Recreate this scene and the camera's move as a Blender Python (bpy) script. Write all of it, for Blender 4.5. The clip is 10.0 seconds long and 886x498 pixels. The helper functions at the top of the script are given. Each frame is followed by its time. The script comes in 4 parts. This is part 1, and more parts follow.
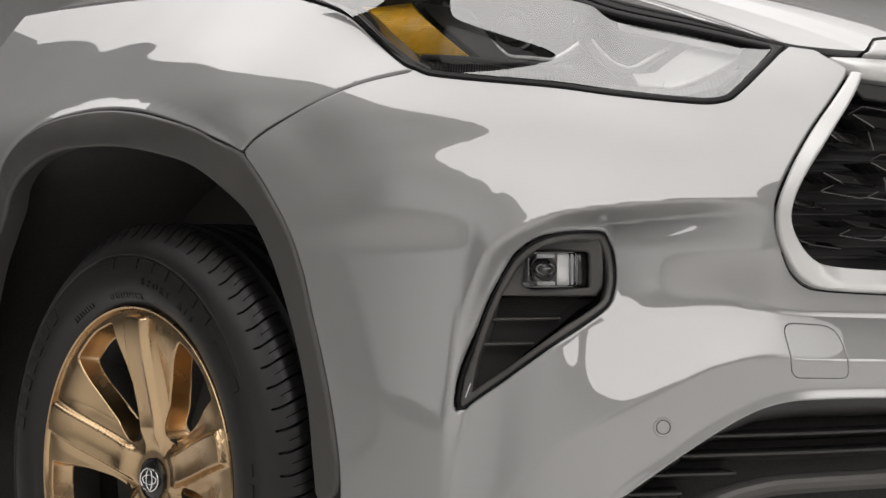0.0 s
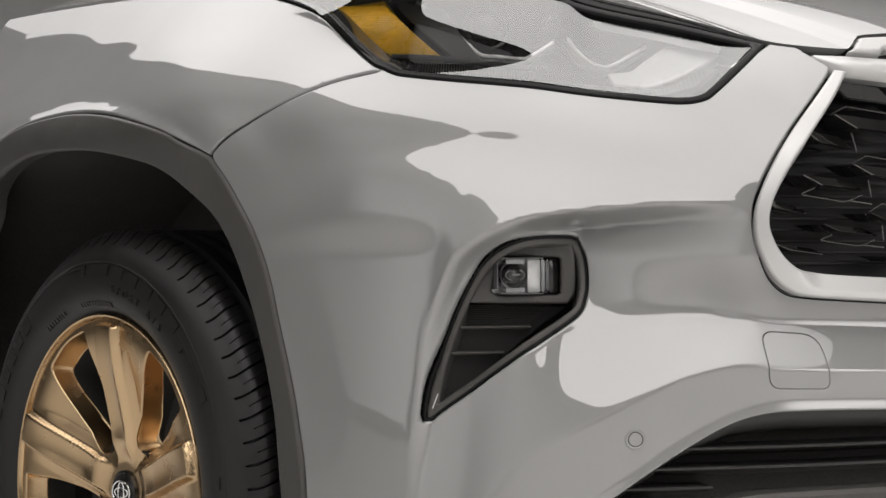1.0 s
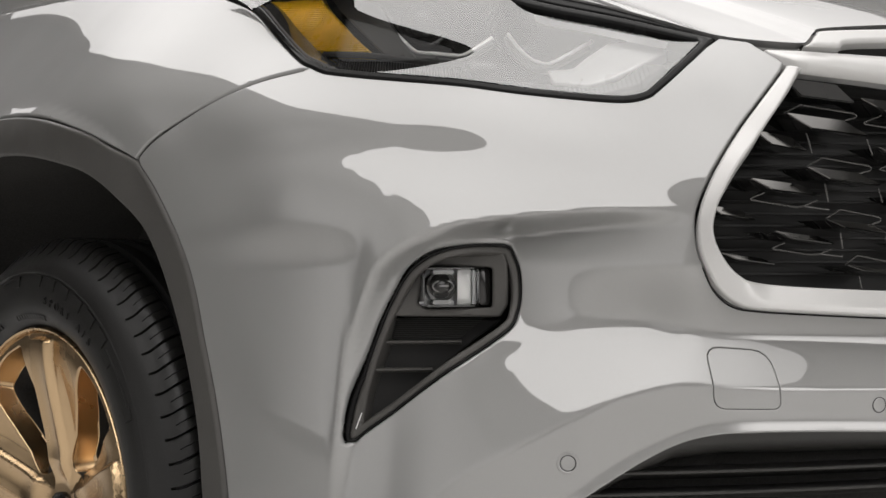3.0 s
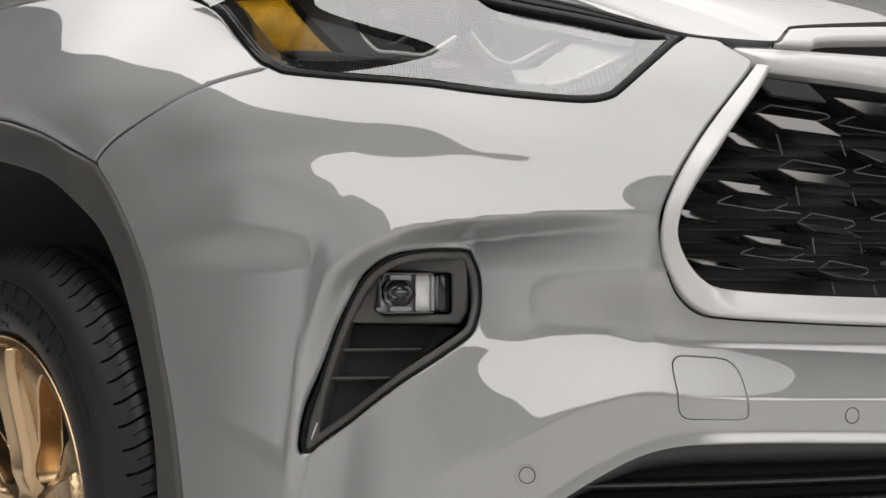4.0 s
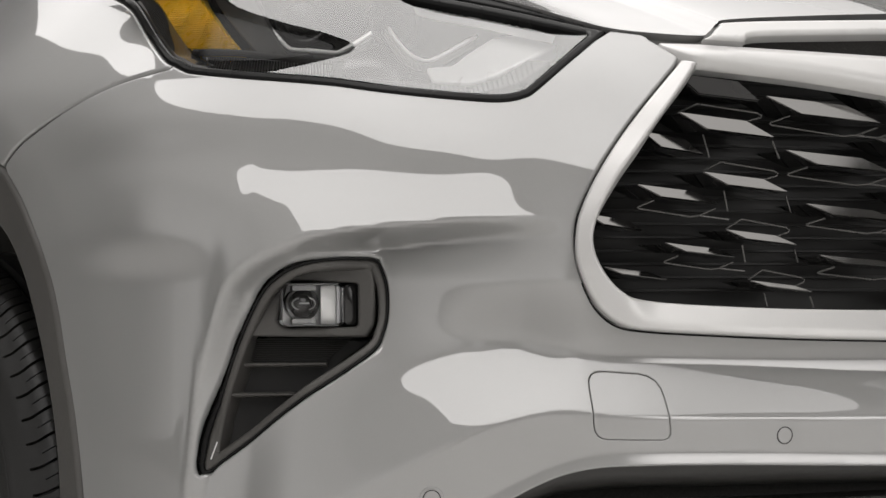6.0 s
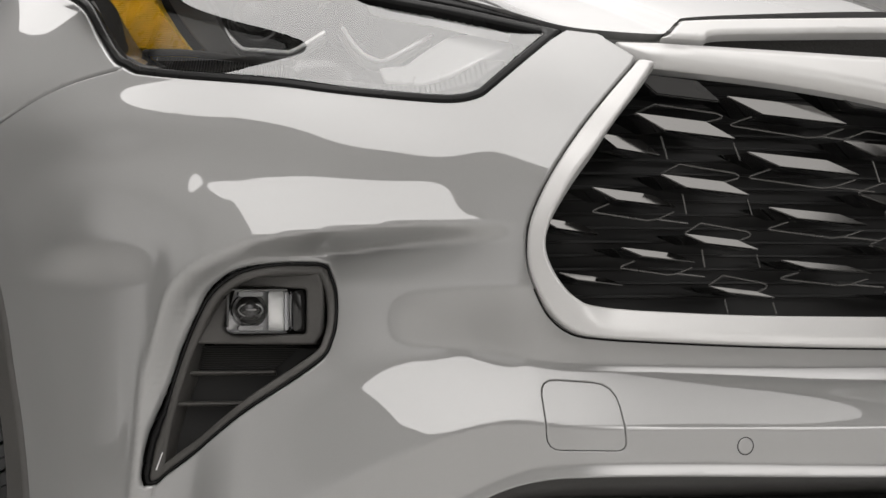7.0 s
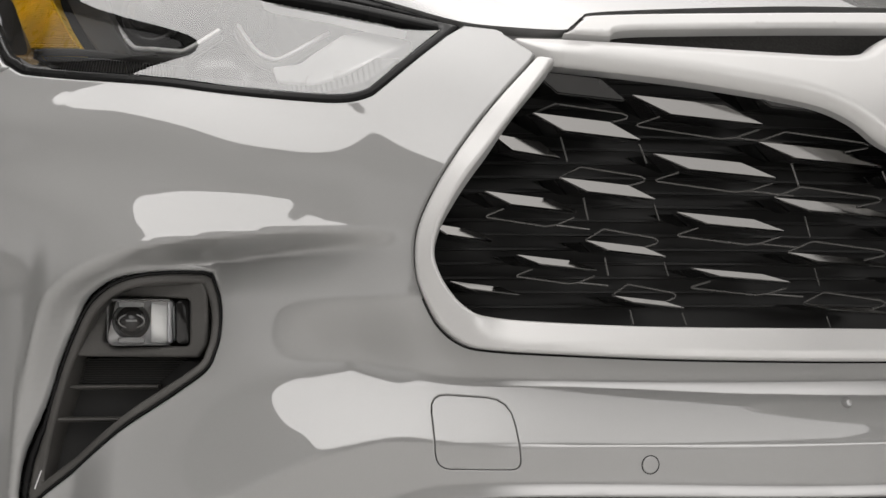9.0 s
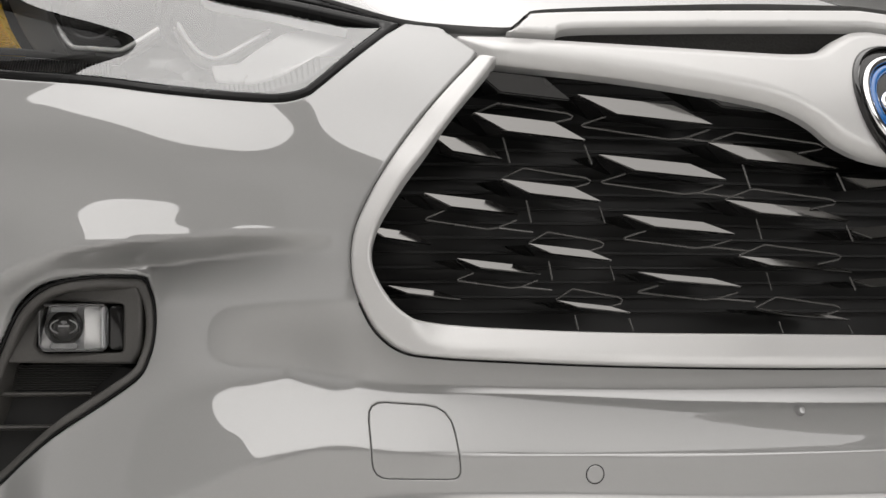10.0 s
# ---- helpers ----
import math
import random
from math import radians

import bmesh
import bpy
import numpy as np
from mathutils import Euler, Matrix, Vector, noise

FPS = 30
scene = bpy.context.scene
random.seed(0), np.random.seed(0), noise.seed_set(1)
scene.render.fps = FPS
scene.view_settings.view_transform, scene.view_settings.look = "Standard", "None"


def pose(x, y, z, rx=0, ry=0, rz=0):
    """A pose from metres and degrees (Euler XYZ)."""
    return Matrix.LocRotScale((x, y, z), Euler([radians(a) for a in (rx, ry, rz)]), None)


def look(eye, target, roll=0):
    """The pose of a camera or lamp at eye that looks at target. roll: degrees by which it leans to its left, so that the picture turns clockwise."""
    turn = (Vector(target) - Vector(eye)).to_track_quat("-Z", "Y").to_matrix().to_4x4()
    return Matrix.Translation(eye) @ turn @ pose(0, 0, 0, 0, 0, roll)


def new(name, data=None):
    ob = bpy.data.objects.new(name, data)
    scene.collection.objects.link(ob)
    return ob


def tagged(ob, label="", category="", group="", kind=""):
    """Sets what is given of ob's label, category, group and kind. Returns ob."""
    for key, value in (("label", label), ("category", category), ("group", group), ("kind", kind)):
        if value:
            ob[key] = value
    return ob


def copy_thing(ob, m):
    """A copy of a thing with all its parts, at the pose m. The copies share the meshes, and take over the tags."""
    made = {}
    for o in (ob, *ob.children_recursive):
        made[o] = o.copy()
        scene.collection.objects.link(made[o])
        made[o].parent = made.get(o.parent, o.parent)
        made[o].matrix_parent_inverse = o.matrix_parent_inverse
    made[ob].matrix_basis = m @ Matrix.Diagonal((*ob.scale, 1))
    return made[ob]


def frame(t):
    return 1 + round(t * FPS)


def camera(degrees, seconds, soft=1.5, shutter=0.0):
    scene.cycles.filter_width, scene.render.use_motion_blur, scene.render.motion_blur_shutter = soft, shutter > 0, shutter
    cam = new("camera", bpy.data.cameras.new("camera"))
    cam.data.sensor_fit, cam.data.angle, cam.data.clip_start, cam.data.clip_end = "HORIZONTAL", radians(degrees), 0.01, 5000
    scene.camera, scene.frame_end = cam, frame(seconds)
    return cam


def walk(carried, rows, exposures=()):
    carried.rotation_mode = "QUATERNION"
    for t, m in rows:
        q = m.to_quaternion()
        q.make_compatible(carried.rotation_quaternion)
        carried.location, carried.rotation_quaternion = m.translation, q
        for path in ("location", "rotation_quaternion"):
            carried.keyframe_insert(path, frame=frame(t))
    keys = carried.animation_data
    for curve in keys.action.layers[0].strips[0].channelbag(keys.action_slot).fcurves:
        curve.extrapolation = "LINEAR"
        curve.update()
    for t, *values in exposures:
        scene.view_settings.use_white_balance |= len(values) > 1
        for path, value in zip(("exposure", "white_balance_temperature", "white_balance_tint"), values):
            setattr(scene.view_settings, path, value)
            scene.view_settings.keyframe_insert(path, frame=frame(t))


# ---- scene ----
cam = camera(23.0, 10.0)
PATH = [
    (0, (-2.318, -1.779, 0.659), (-1.164, -0.147, 0.68), -0.5),
    (0.5, (-2.251, -1.772, 0.652), (-1.117, -0.125, 0.681), -0.5),
    (1, (-2.187, -1.763, 0.651), (-1.071, -0.103, 0.684), -0.5),
    (1.5, (-2.126, -1.753, 0.649), (-1.027, -0.082, 0.686), -0.4),
    (2, (-2.064, -1.744, 0.646), (-0.984, -0.061, 0.688), -0.5),
    (2.5, (-2.001, -1.735, 0.648), (-0.941, -0.04, 0.692), -0.5),
    (4, (-1.833, -1.707, 0.644), (-0.82, 0.017, 0.699), -0.4),
    (4.5, (-1.777, -1.698, 0.639), (-0.781, 0.035, 0.701), -0.4),
    (5, (-1.726, -1.69, 0.643), (-0.744, 0.051, 0.705), -0.4),
    (5.5, (-1.673, -1.684, 0.649), (-0.707, 0.066, 0.708), -0.4),
    (7, (-1.532, -1.656, 0.648), (-0.6, 0.112, 0.716), -0.4),
    (7.5, (-1.482, -1.651, 0.648), (-0.565, 0.125, 0.718), -0.4),
    (8, (-1.433, -1.644, 0.643), (-0.53, 0.139, 0.721), -0.4),
    (8.5, (-1.39, -1.64, 0.644), (-0.497, 0.148, 0.723), -0.4),
    (9, (-1.349, -1.632, 0.647), (-0.464, 0.16, 0.726), -0.4),
    (9.5, (-1.312, -1.621, 0.649), (-0.429, 0.172, 0.728), -0.4),
    (10, (-1.272, -1.613, 0.645), (-0.395, 0.182, 0.731), -0.4),
]
walk(cam, [(t, look(eye, target, roll)) for t, eye, target, roll in PATH])

# ---- world and light: a dim studio hall with one great soft light over the nose, and two added fill softboxes ----
world = bpy.data.worlds.new("world")
scene.world = world
world.use_nodes = True
world.node_tree.nodes["Background"].inputs["Color"].default_value = (0.5, 0.5, 0.5, 1)
world.node_tree.nodes["Background"].inputs["Strength"].default_value = 0.05
scene.view_settings.exposure = 0.12


# ---- materials ----
def material(name, color, rough=0.5, metal=0.0, coat=0.0, grain=0.0, grain_size=400.0, vary=0.06, vary_size=6.0, bump=0.0, bump_size=600.0, rough_vary=0.05, **more):
    """Principled surface with colour and roughness varied at two scales and a fine relief."""
    m = bpy.data.materials.new(name)
    m.use_nodes = True
    t = m.node_tree
    p = t.nodes["Principled BSDF"]
    p.inputs["Metallic"].default_value = metal
    p.inputs["Coat Weight"].default_value = coat
    p.inputs["Coat Roughness"].default_value = 0.015
    for key, value in more.items():
        p.inputs[key.replace("_", " ")].default_value = value
    where = t.nodes.new("ShaderNodeTexCoord").outputs["Object"]

    def cloud(size, detail=3.0):
        n = t.nodes.new("ShaderNodeTexNoise")
        n.inputs["Scale"].default_value = size
        n.inputs["Detail"].default_value = detail
        t.links.new(where, n.inputs["Vector"])
        return n.outputs["Fac"]

    def span(source, low, high):
        n = t.nodes.new("ShaderNodeMapRange")
        n.inputs["From Min"].default_value, n.inputs["From Max"].default_value = 0.3, 0.7
        n.inputs["To Min"].default_value, n.inputs["To Max"].default_value = low, high
        t.links.new(source, n.inputs["Value"])
        return n.outputs["Result"]

    def times(a, b):
        n = t.nodes.new("ShaderNodeMath")
        n.operation = "MULTIPLY"
        t.links.new(a, n.inputs[0])
        t.links.new(b, n.inputs[1])
        return n.outputs[0]

    factor = times(span(cloud(vary_size), 1 - vary, 1 + vary), span(cloud(grain_size), 1 - grain, 1 + grain))
    mix = t.nodes.new("ShaderNodeVectorMath")
    mix.operation = "SCALE"
    mix.inputs[0].default_value = color
    t.links.new(factor, mix.inputs["Scale"])
    t.links.new(mix.outputs[0], p.inputs["Base Color"])
    t.links.new(span(cloud(vary_size * 3), max(rough - rough_vary, 0.01), min(rough + rough_vary, 1)), p.inputs["Roughness"])
    if bump:
        b = t.nodes.new("ShaderNodeBump")
        b.inputs["Strength"].default_value = bump
        b.inputs["Distance"].default_value = 0.001
        t.links.new(cloud(bump_size), b.inputs["Height"])
        t.links.new(b.outputs[0], p.inputs["Normal"])
    return m


def clear_cover(name, tint, ior):
    """Thin clear plastic: seen through, with a reflection that grows towards grazing."""
    m = bpy.data.materials.new(name)
    m.use_nodes = True
    t = m.node_tree
    t.nodes.remove(t.nodes["Principled BSDF"])
    clear, gloss, mix, fresnel = (t.nodes.new("ShaderNode" + k) for k in ("BsdfTransparent", "BsdfGlossy", "MixShader", "Fresnel"))
    clear.inputs["Color"].default_value = (*tint, 1)
    gloss.inputs["Roughness"].default_value = 0.01
    fresnel.inputs["IOR"].default_value = ior
    t.links.new(fresnel.outputs[0], mix.inputs[0])
    t.links.new(clear.outputs[0], mix.inputs[1])
    t.links.new(gloss.outputs[0], mix.inputs[2])
    t.links.new(mix.outputs[0], t.nodes["Material Output"].inputs["Surface"])
    return m


PAINT = material("grey_paint", (.258, .257, .253), .5, .0, 1.0, Specular_IOR_Level=.05, Coat_IOR=2.0, grain=.03, grain_size=1800, vary=.015, vary_size=3)
SATIN = material("satin_silver", (.50, .495, .488), .43, .5, vary=.02, grain=.015, grain_size=900)
CHROME = material("chrome", (.85, .85, .85), .06, 1.0, vary=.02, rough_vary=.02)
GLOSS = material("gloss_black", (.016, .0155, .015), .06, 0, vary=.1, rough_vary=.02)
FIN = material("dark_silver_fin", (.20, .196, .19), .10, 1.0, vary=.04, rough_vary=.03)
BLACK = material("black_plastic", (.036, .035, .033), .48, 0, grain=.15, grain_size=900, bump=.25, bump_size=1400)
# greyer than the mesh: the grille ribs' edge glint is put into this colour
EDGE = material("lightened_black_edge", (.085, .083, .08), .25, .5)
FLUTE = material("fluted_strip", (.20, .20, .20), .3, .5)
MESH = material("black_mesh", (.02, .0195, .019), .5, 0, Specular_IOR_Level=.25)
WHITE = material("white_reflector", (.80, .80, .79), .3, .2)
CLAD = material("grey_black_plastic", (.058, .055, .051), .5, 0, grain=.15, grain_size=1100, bump=.3, bump_size=1500)
# black of liners and trays; also stands for the shade inside the wheel
DARK = material("black_liner_and_shade", (.042, .0405, .0385), .8, 0, Specular_IOR_Level=.1, grain=.2, bump=.4, bump_size=200)
SEAL = material("black_seal", (.008, .008, .008), .25, 0, Specular_IOR_Level=.14)
RUBBER = material("tyre_rubber", (.0125, .0121, .0115), .38, 0, Specular_IOR_Level=.4, vary=.12, grain=.15, grain_size=500, bump=.3, bump_size=900)
BRONZE = material("bronze_alloy", (.58, .415, .245), .25, 1.0, vary=.03, grain=.05, grain_size=1500, rough_vary=.04)
STEEL = material("brake_steel", (.30, .30, .30), .4, 1.0, vary=.1, grain=.1)
AMBER = material("amber_plastic", (.92, .56, .006), .3, 0, coat=.3, vary=.1, vary_size=30)
SILVER = material("lamp_silver", (.78, .78, .79), .32, .6, vary=.04)
BLUE = material("blue_enamel", (.01, .10, .32), .12, 0, coat=1)
GLASS = clear_cover("clear_cover", (.97, .97, .97), 2.55)
LENS = clear_cover("clear_lens", (.97, .97, .97), 1.4)
FLOOR = material("studio_floor", (.64, .632, .618), .5, 0, vary=.08, vary_size=1.5, grain=.05, grain_size=60, bump=.1, bump_size=80)
WALL = material("studio_wall", (.30, .297, .29), .8, 0, vary=.05, vary_size=1.0, grain=.03, grain_size=40)


def glow(name, color, strength, fade=None):
    """Lit cloth; fade gives, along its length and across it, a stretch and the shares of light at its two ends."""
    m = bpy.data.materials.new(name)
    m.use_nodes = True
    t = m.node_tree
    e = t.nodes.new("ShaderNodeEmission")
    e.inputs["Color"].default_value, e.inputs["Strength"].default_value = (*color, 1), strength
    if fade:
        where = t.nodes.new("ShaderNodeTexCoord")
        split = t.nodes.new("ShaderNodeSeparateXYZ")
        t.links.new(where.outputs["Object"], split.inputs[0])
        power = t.nodes.new("ShaderNodeValue").outputs[0]
        power.default_value = strength
        for axis, (low, high, left) in zip("XYX", fade):
            fall = t.nodes.new("ShaderNodeMapRange")
            fall.interpolation_type = "SMOOTHSTEP"
            fall.inputs["From Min"].default_value, fall.inputs["From Max"].default_value = low, high
            fall.inputs["To Min"].default_value, fall.inputs["To Max"].default_value = left
            t.links.new(split.outputs[axis], fall.inputs["Value"])
            times = t.nodes.new("ShaderNodeMath")
            times.operation = "MULTIPLY"
            t.links.new(power, times.inputs[0])
            t.links.new(fall.outputs[0], times.inputs[1])
            power = times.outputs[0]
        t.links.new(power, e.inputs["Strength"])
    t.links.new(e.outputs[0], t.nodes["Material Output"].inputs["Surface"])
    t.nodes.remove(t.nodes["Principled BSDF"])
    return m


# ---- body surface: a plan line round the nose, u metres along it from the middle, and an offset outwards for each height ----
def spline(ts, ys):
    """Natural cubic spline."""
    ts, ys = np.asarray(ts, float), np.asarray(ys, float)
    n, h = len(ts), np.diff(ts)
    a, b = np.eye(n), np.zeros(n)
    for i in range(1, n - 1):
        a[i, i - 1:i + 2] = h[i - 1], 2 * (h[i - 1] + h[i]), h[i]
        b[i] = 6 * ((ys[i + 1] - ys[i]) / h[i] - (ys[i] - ys[i - 1]) / h[i - 1])
    m = np.linalg.solve(a, b)

    def f(t):
        t = np.asarray(t, float)
        i = np.clip(np.searchsorted(ts, t) - 1, 0, n - 2)
        p, q, w = ts[i + 1] - t, t - ts[i], h[i]
        return m[i] * p**3 / (6 * w) + m[i + 1] * q**3 / (6 * w) + (ys[i] / w - m[i] * w / 6) * p + (ys[i + 1] / w - m[i + 1] * w / 6) * q
    return f


def blend(pairs):
    """Smooth curve through (u, value) pairs that never overshoots (monotone cubic)."""
    ts, ys = np.array(pairs, float).T
    d = np.diff(ys) / np.diff(ts)
    m = np.r_[0.0, np.where(d[:-1] * d[1:] > 0, 2 * d[:-1] * d[1:] / np.where(d[:-1] + d[1:] == 0, 1, d[:-1] + d[1:]), 0), 0.0]

    def f(t):
        t = np.clip(np.asarray(t, float), ts[0], ts[-1])
        i = np.clip(np.searchsorted(ts, t) - 1, 0, len(ts) - 2)
        h = ts[i + 1] - ts[i]
        s = (t - ts[i]) / h
        return ((1 + 2 * s) * (1 - s)**2 * ys[i] + s * (1 - s)**2 * h * m[i] + s * s * (3 - 2 * s) * ys[i + 1] + s * s * (s - 1) * h * m[i + 1])
    return f


def ease(s):
    s = np.clip(s, 0, 1)
    return s * s * (3 - 2 * s)


def soft(s, w):
    """Ramp that is 0 below 0 and s above, rounded over w."""
    return 0.5 * (s + np.sqrt(s * s + w * w))


PLAN = [(0, 0), (-.2, .004), (-.33, .016), (-.454, .04), (-.56, .075), (-.662, .127), (-.74, .19), (-.79, .26), (-.828, .34),
        (-.855, .43), (-.875, .52), (-.893, .62), (-.91, .75), (-.922, .95), (-.93, 1.3), (-.932, 1.7)]
_half = np.array(PLAN)
_both = np.vstack([_half[:0:-1] * [-1, 1], _half])
_run = np.r_[0, np.cumsum(np.hypot(*np.diff(_both, axis=0).T))]
_run -= _run[len(_half) - 1]
plan_x, plan_y = spline(_run, _both[:, 0]), spline(_run, _both[:, 1])

# how steeply the upper body leans back, row by row along u, at eight heights
LEAN_Z = (.68, .70, .74, .77, .80, .83, .86, .90, .97)
LEAN_NOSE = [
    (0.4, (-0, -0.101, -0.1, 0.001, 0.098, 0.199, 0.454, 0.761, 0.95)),
    (0.48, (-0.008, -0.204, -0.128, 0.113, 0.379, 0.311, 0.463, 0.947, 1.051)),
    (0.52, (-0.008, -0.111, 0.046, 0.258, 0.359, 0.402, 0.364, 0.888, 1.061)),
    (0.56, (0.002, 0.075, 0.209, 0.317, 0.289, 0.32, 0.397, 0.814, 1.061)),
    (0.61, (0.004, 0.291, 0.336, 0.321, 0.244, 0.414, 0.431, 0.729, 1.034)),
    (0.66, (0.004, 0.47, 0.339, 0.329, 0.235, 0.546, 0.555, 0.68, 1.006)),
    (0.76, (0.013, 0.573, 0.312, 0.379, 0.378, 0.476, 0.771, 0.596, 0.949)),
    (0.88, (0.029, 0.059, 0.224, 0.551, 0.543, 0.431, 0.645, 0.538, 0.818)),
    (1, (-0.008, -0.315, -0.031, 0.217, 0.547, 0.293, 0.754, 0.719, 0.54)),
    (1.12, (-0.002, -0.139, 0.017, 0.17, 0.131, 0.057, 0.446, 0.885, 0.637)),
]
LEAN_SIDE = [
    (1.2, (-0.001, -0.062, 0.044, 0.088, 0.066, 0.101, 0.217, 0.702, 0.861)),
    (1.3, (-0.001, -0.057, -0.009, -0.006, -0.041, -0.01, 0.026, 0.513, 0.958)),
    (1.45, (0.001, -0.03, -0.005, -0.035, -0.048, -0.061, 0.109, 0.389, 0.865)),
    (1.6, (0.001, -0.016, 0.006, -0.025, -0.045, -0.056, 0.158, 0.436, 0.789)),
    (1.8, (0.001, 0.014, 0.017, -0.017, -0.041, -0.023, 0.131, 0.484, 0.769)),
    (2.1, (0, 0.063, 0.013, -0.037, -0.037, 0.003, 0.116, 0.447, 0.817)),
]
LEAN = LEAN_NOSE + LEAN_SIDE
# how steeply the lower bumper falls back below the ridge, at eight heights
LOW_Z = (0.68, 0.65, 0.62, 0.59, 0.56, 0.53, 0.5, 0.46, 0.4)
LOW = [
    (0, (0, 0, 0, -0.001, 0.001, 0.001, 0, 0)),
    (0.25, (0.006, 0.005, -0.001, 0.014, -0.002, -0.002, -0.001, -0)),
    (0.4, (0.01, 0.007, -0, 0.032, -0.004, -0.003, -0.003, -0)),
    (0.5, (-0.028, -0.027, -0.018, -0.012, -0.013, 0.006, 0.005, 0)),
    (0.58, (-0.005, -0.003, -0.01, 0.01, 0.016, 0.036, -0.003, 0)),
    (0.66, (0.029, 0.019, -0.006, 0.032, 0.03, -0.025, -0.001, -0)),
    (0.74, (0.025, 0.026, 0.011, 0.019, -0.01, -0.018, 0.001, -0)),
    (0.82, (-0.032, -0.031, -0.024, -0.054, -0.022, 0.018, 0.004, 0)),
    (0.9, (0.001, 0.002, 0, 0.006, 0.004, -0.003, -0, -0)),
    (1, (-0.001, -0.001, -0.001, -0.002, -0.001, 0, -0, 0)),
    (1.12, (0, 0, 0, 0, 0, -0, -0, -0)),
]
_fine_z = np.linspace(.68, .97, 117)
_lean = []
for _u, _row in LEAN:
    _s = spline(LEAN_Z, _row)(_fine_z)
    _lean.append(spline(_fine_z, np.r_[0, np.cumsum((_s[1:] + _s[:-1]) / 2 * np.diff(_fine_z))]))
_share = [spline([q for q, _ in LEAN], [1.0 if i == k else 0.0 for i in range(len(LEAN))]) for k in range(len(LEAN))]


def lean_back(u, z):
    """How far the body lies behind the plan line above the ridge."""
    u = np.clip(np.abs(np.asarray(u, float)), .40, 2.1)
    z = np.asarray(z, float) + 0 * u
    low = np.clip(z, .68, .97)
    total = 0
    for (q, row), depth, share in zip(LEAN, _lean, _share):
        total = total + share(u) * (depth(low) + row[-1] * np.maximum(z - .97, 0))
    return total


_low_z = np.linspace(.68, .40, 113)
_low = []
for _u, _row in LOW:
    _s = spline(-np.array(LOW_Z), np.r_[0, _row])(-_low_z)
    _low.append(spline(-_low_z, np.r_[0, np.cumsum((_s[1:] + _s[:-1]) / 2 * np.diff(-_low_z))]))
_low_share = [spline([q for q, _ in LOW], [1.0 if i == k else 0.0 for i in range(len(LOW))]) for k in range(len(LOW))]


def lower_back(u, z):
    """How far the bumper lies behind the plan line below the ridge."""
    u = np.clip(np.abs(np.asarray(u, float)), 0, 1.12)
    z = -np.clip(np.asarray(z, float) + 0 * u, .40, .68)
    return sum(share(u) * depth(z) for depth, share in zip(_low, _low_share))


RIDGE = blend([(0.44, -0.0001), (0.56, -0.0035), (0.65, -0.0017), (0.8, 0.0101), (0.88, 0.0122), (0.93, -0.0005)])
RIDGE_Z = blend([(0, .735), (.62, .735), (.7, .731), (.8, .722), (.842, .707), (.88, .68), (.908, .636), (.928, .59), (.94, .52), (.95, .46), (.97, .34)])
LEDGE = blend([(0, 0.0311), (0.3, 0.0267), (0.45, 0.0242), (0.53, 0.0287), (0.6, 0.0561), (0.68, 0.0523), (0.74, 0.0496), (0.78, 0.0436), (0.83, 0.0296), (0.88, 0.0302), (0.93, 0.0174), (0.955, 0.0039), (0.97, 0)])
POCKET = blend([(0.54, 0.0002), (0.6, 0.0205), (0.66, 0.0436), (0.72, 0.0657), (0.74, 0.0724), (0.78, 0.0514), (0.83, 0.0268), (0.88, 0.028), (0.93, 0.0165), (0.955, 0.004), (0.97, 0)])
FOOT_Z = blend([(0, 0.5457), (0.3, 0.5476), (0.5, 0.5535), (0.56, 0.5595), (0.62, 0.548), (0.66, 0.5309), (0.7, 0.5129), (0.75, 0.4881), (0.8, 0.4607), (0.95, 0.33)])
HEAD_Z = blend([(0, 0.5818), (0.2, 0.5865), (0.4, 0.5979), (0.5, 0.602), (0.56, 0.6178), (0.6, 0.6269), (0.65, 0.6184), (0.7, 0.6078), (0.74, 0.6039), (0.765, 0.5979), (0.81, 0.5751), (0.88, 0.5304), (0.935, 0.492), (0.96, 0.47)])


ARCH_Z = blend([(1.296, .816), (1.374, .85), (1.436, .867), (1.512, .882), (1.597, .892), (1.684, .895), (1.79, .889), (1.869, .869), (1.956, .826), (2.03, .77)])
INTAKE_Z = blend([(0, .4935), (.135, .495), (.404, .504), (.49, .505), (.526, .5035), (.562, .4955), (.604, .476), (.665, .439), (.728, .396), (.79, .33)])


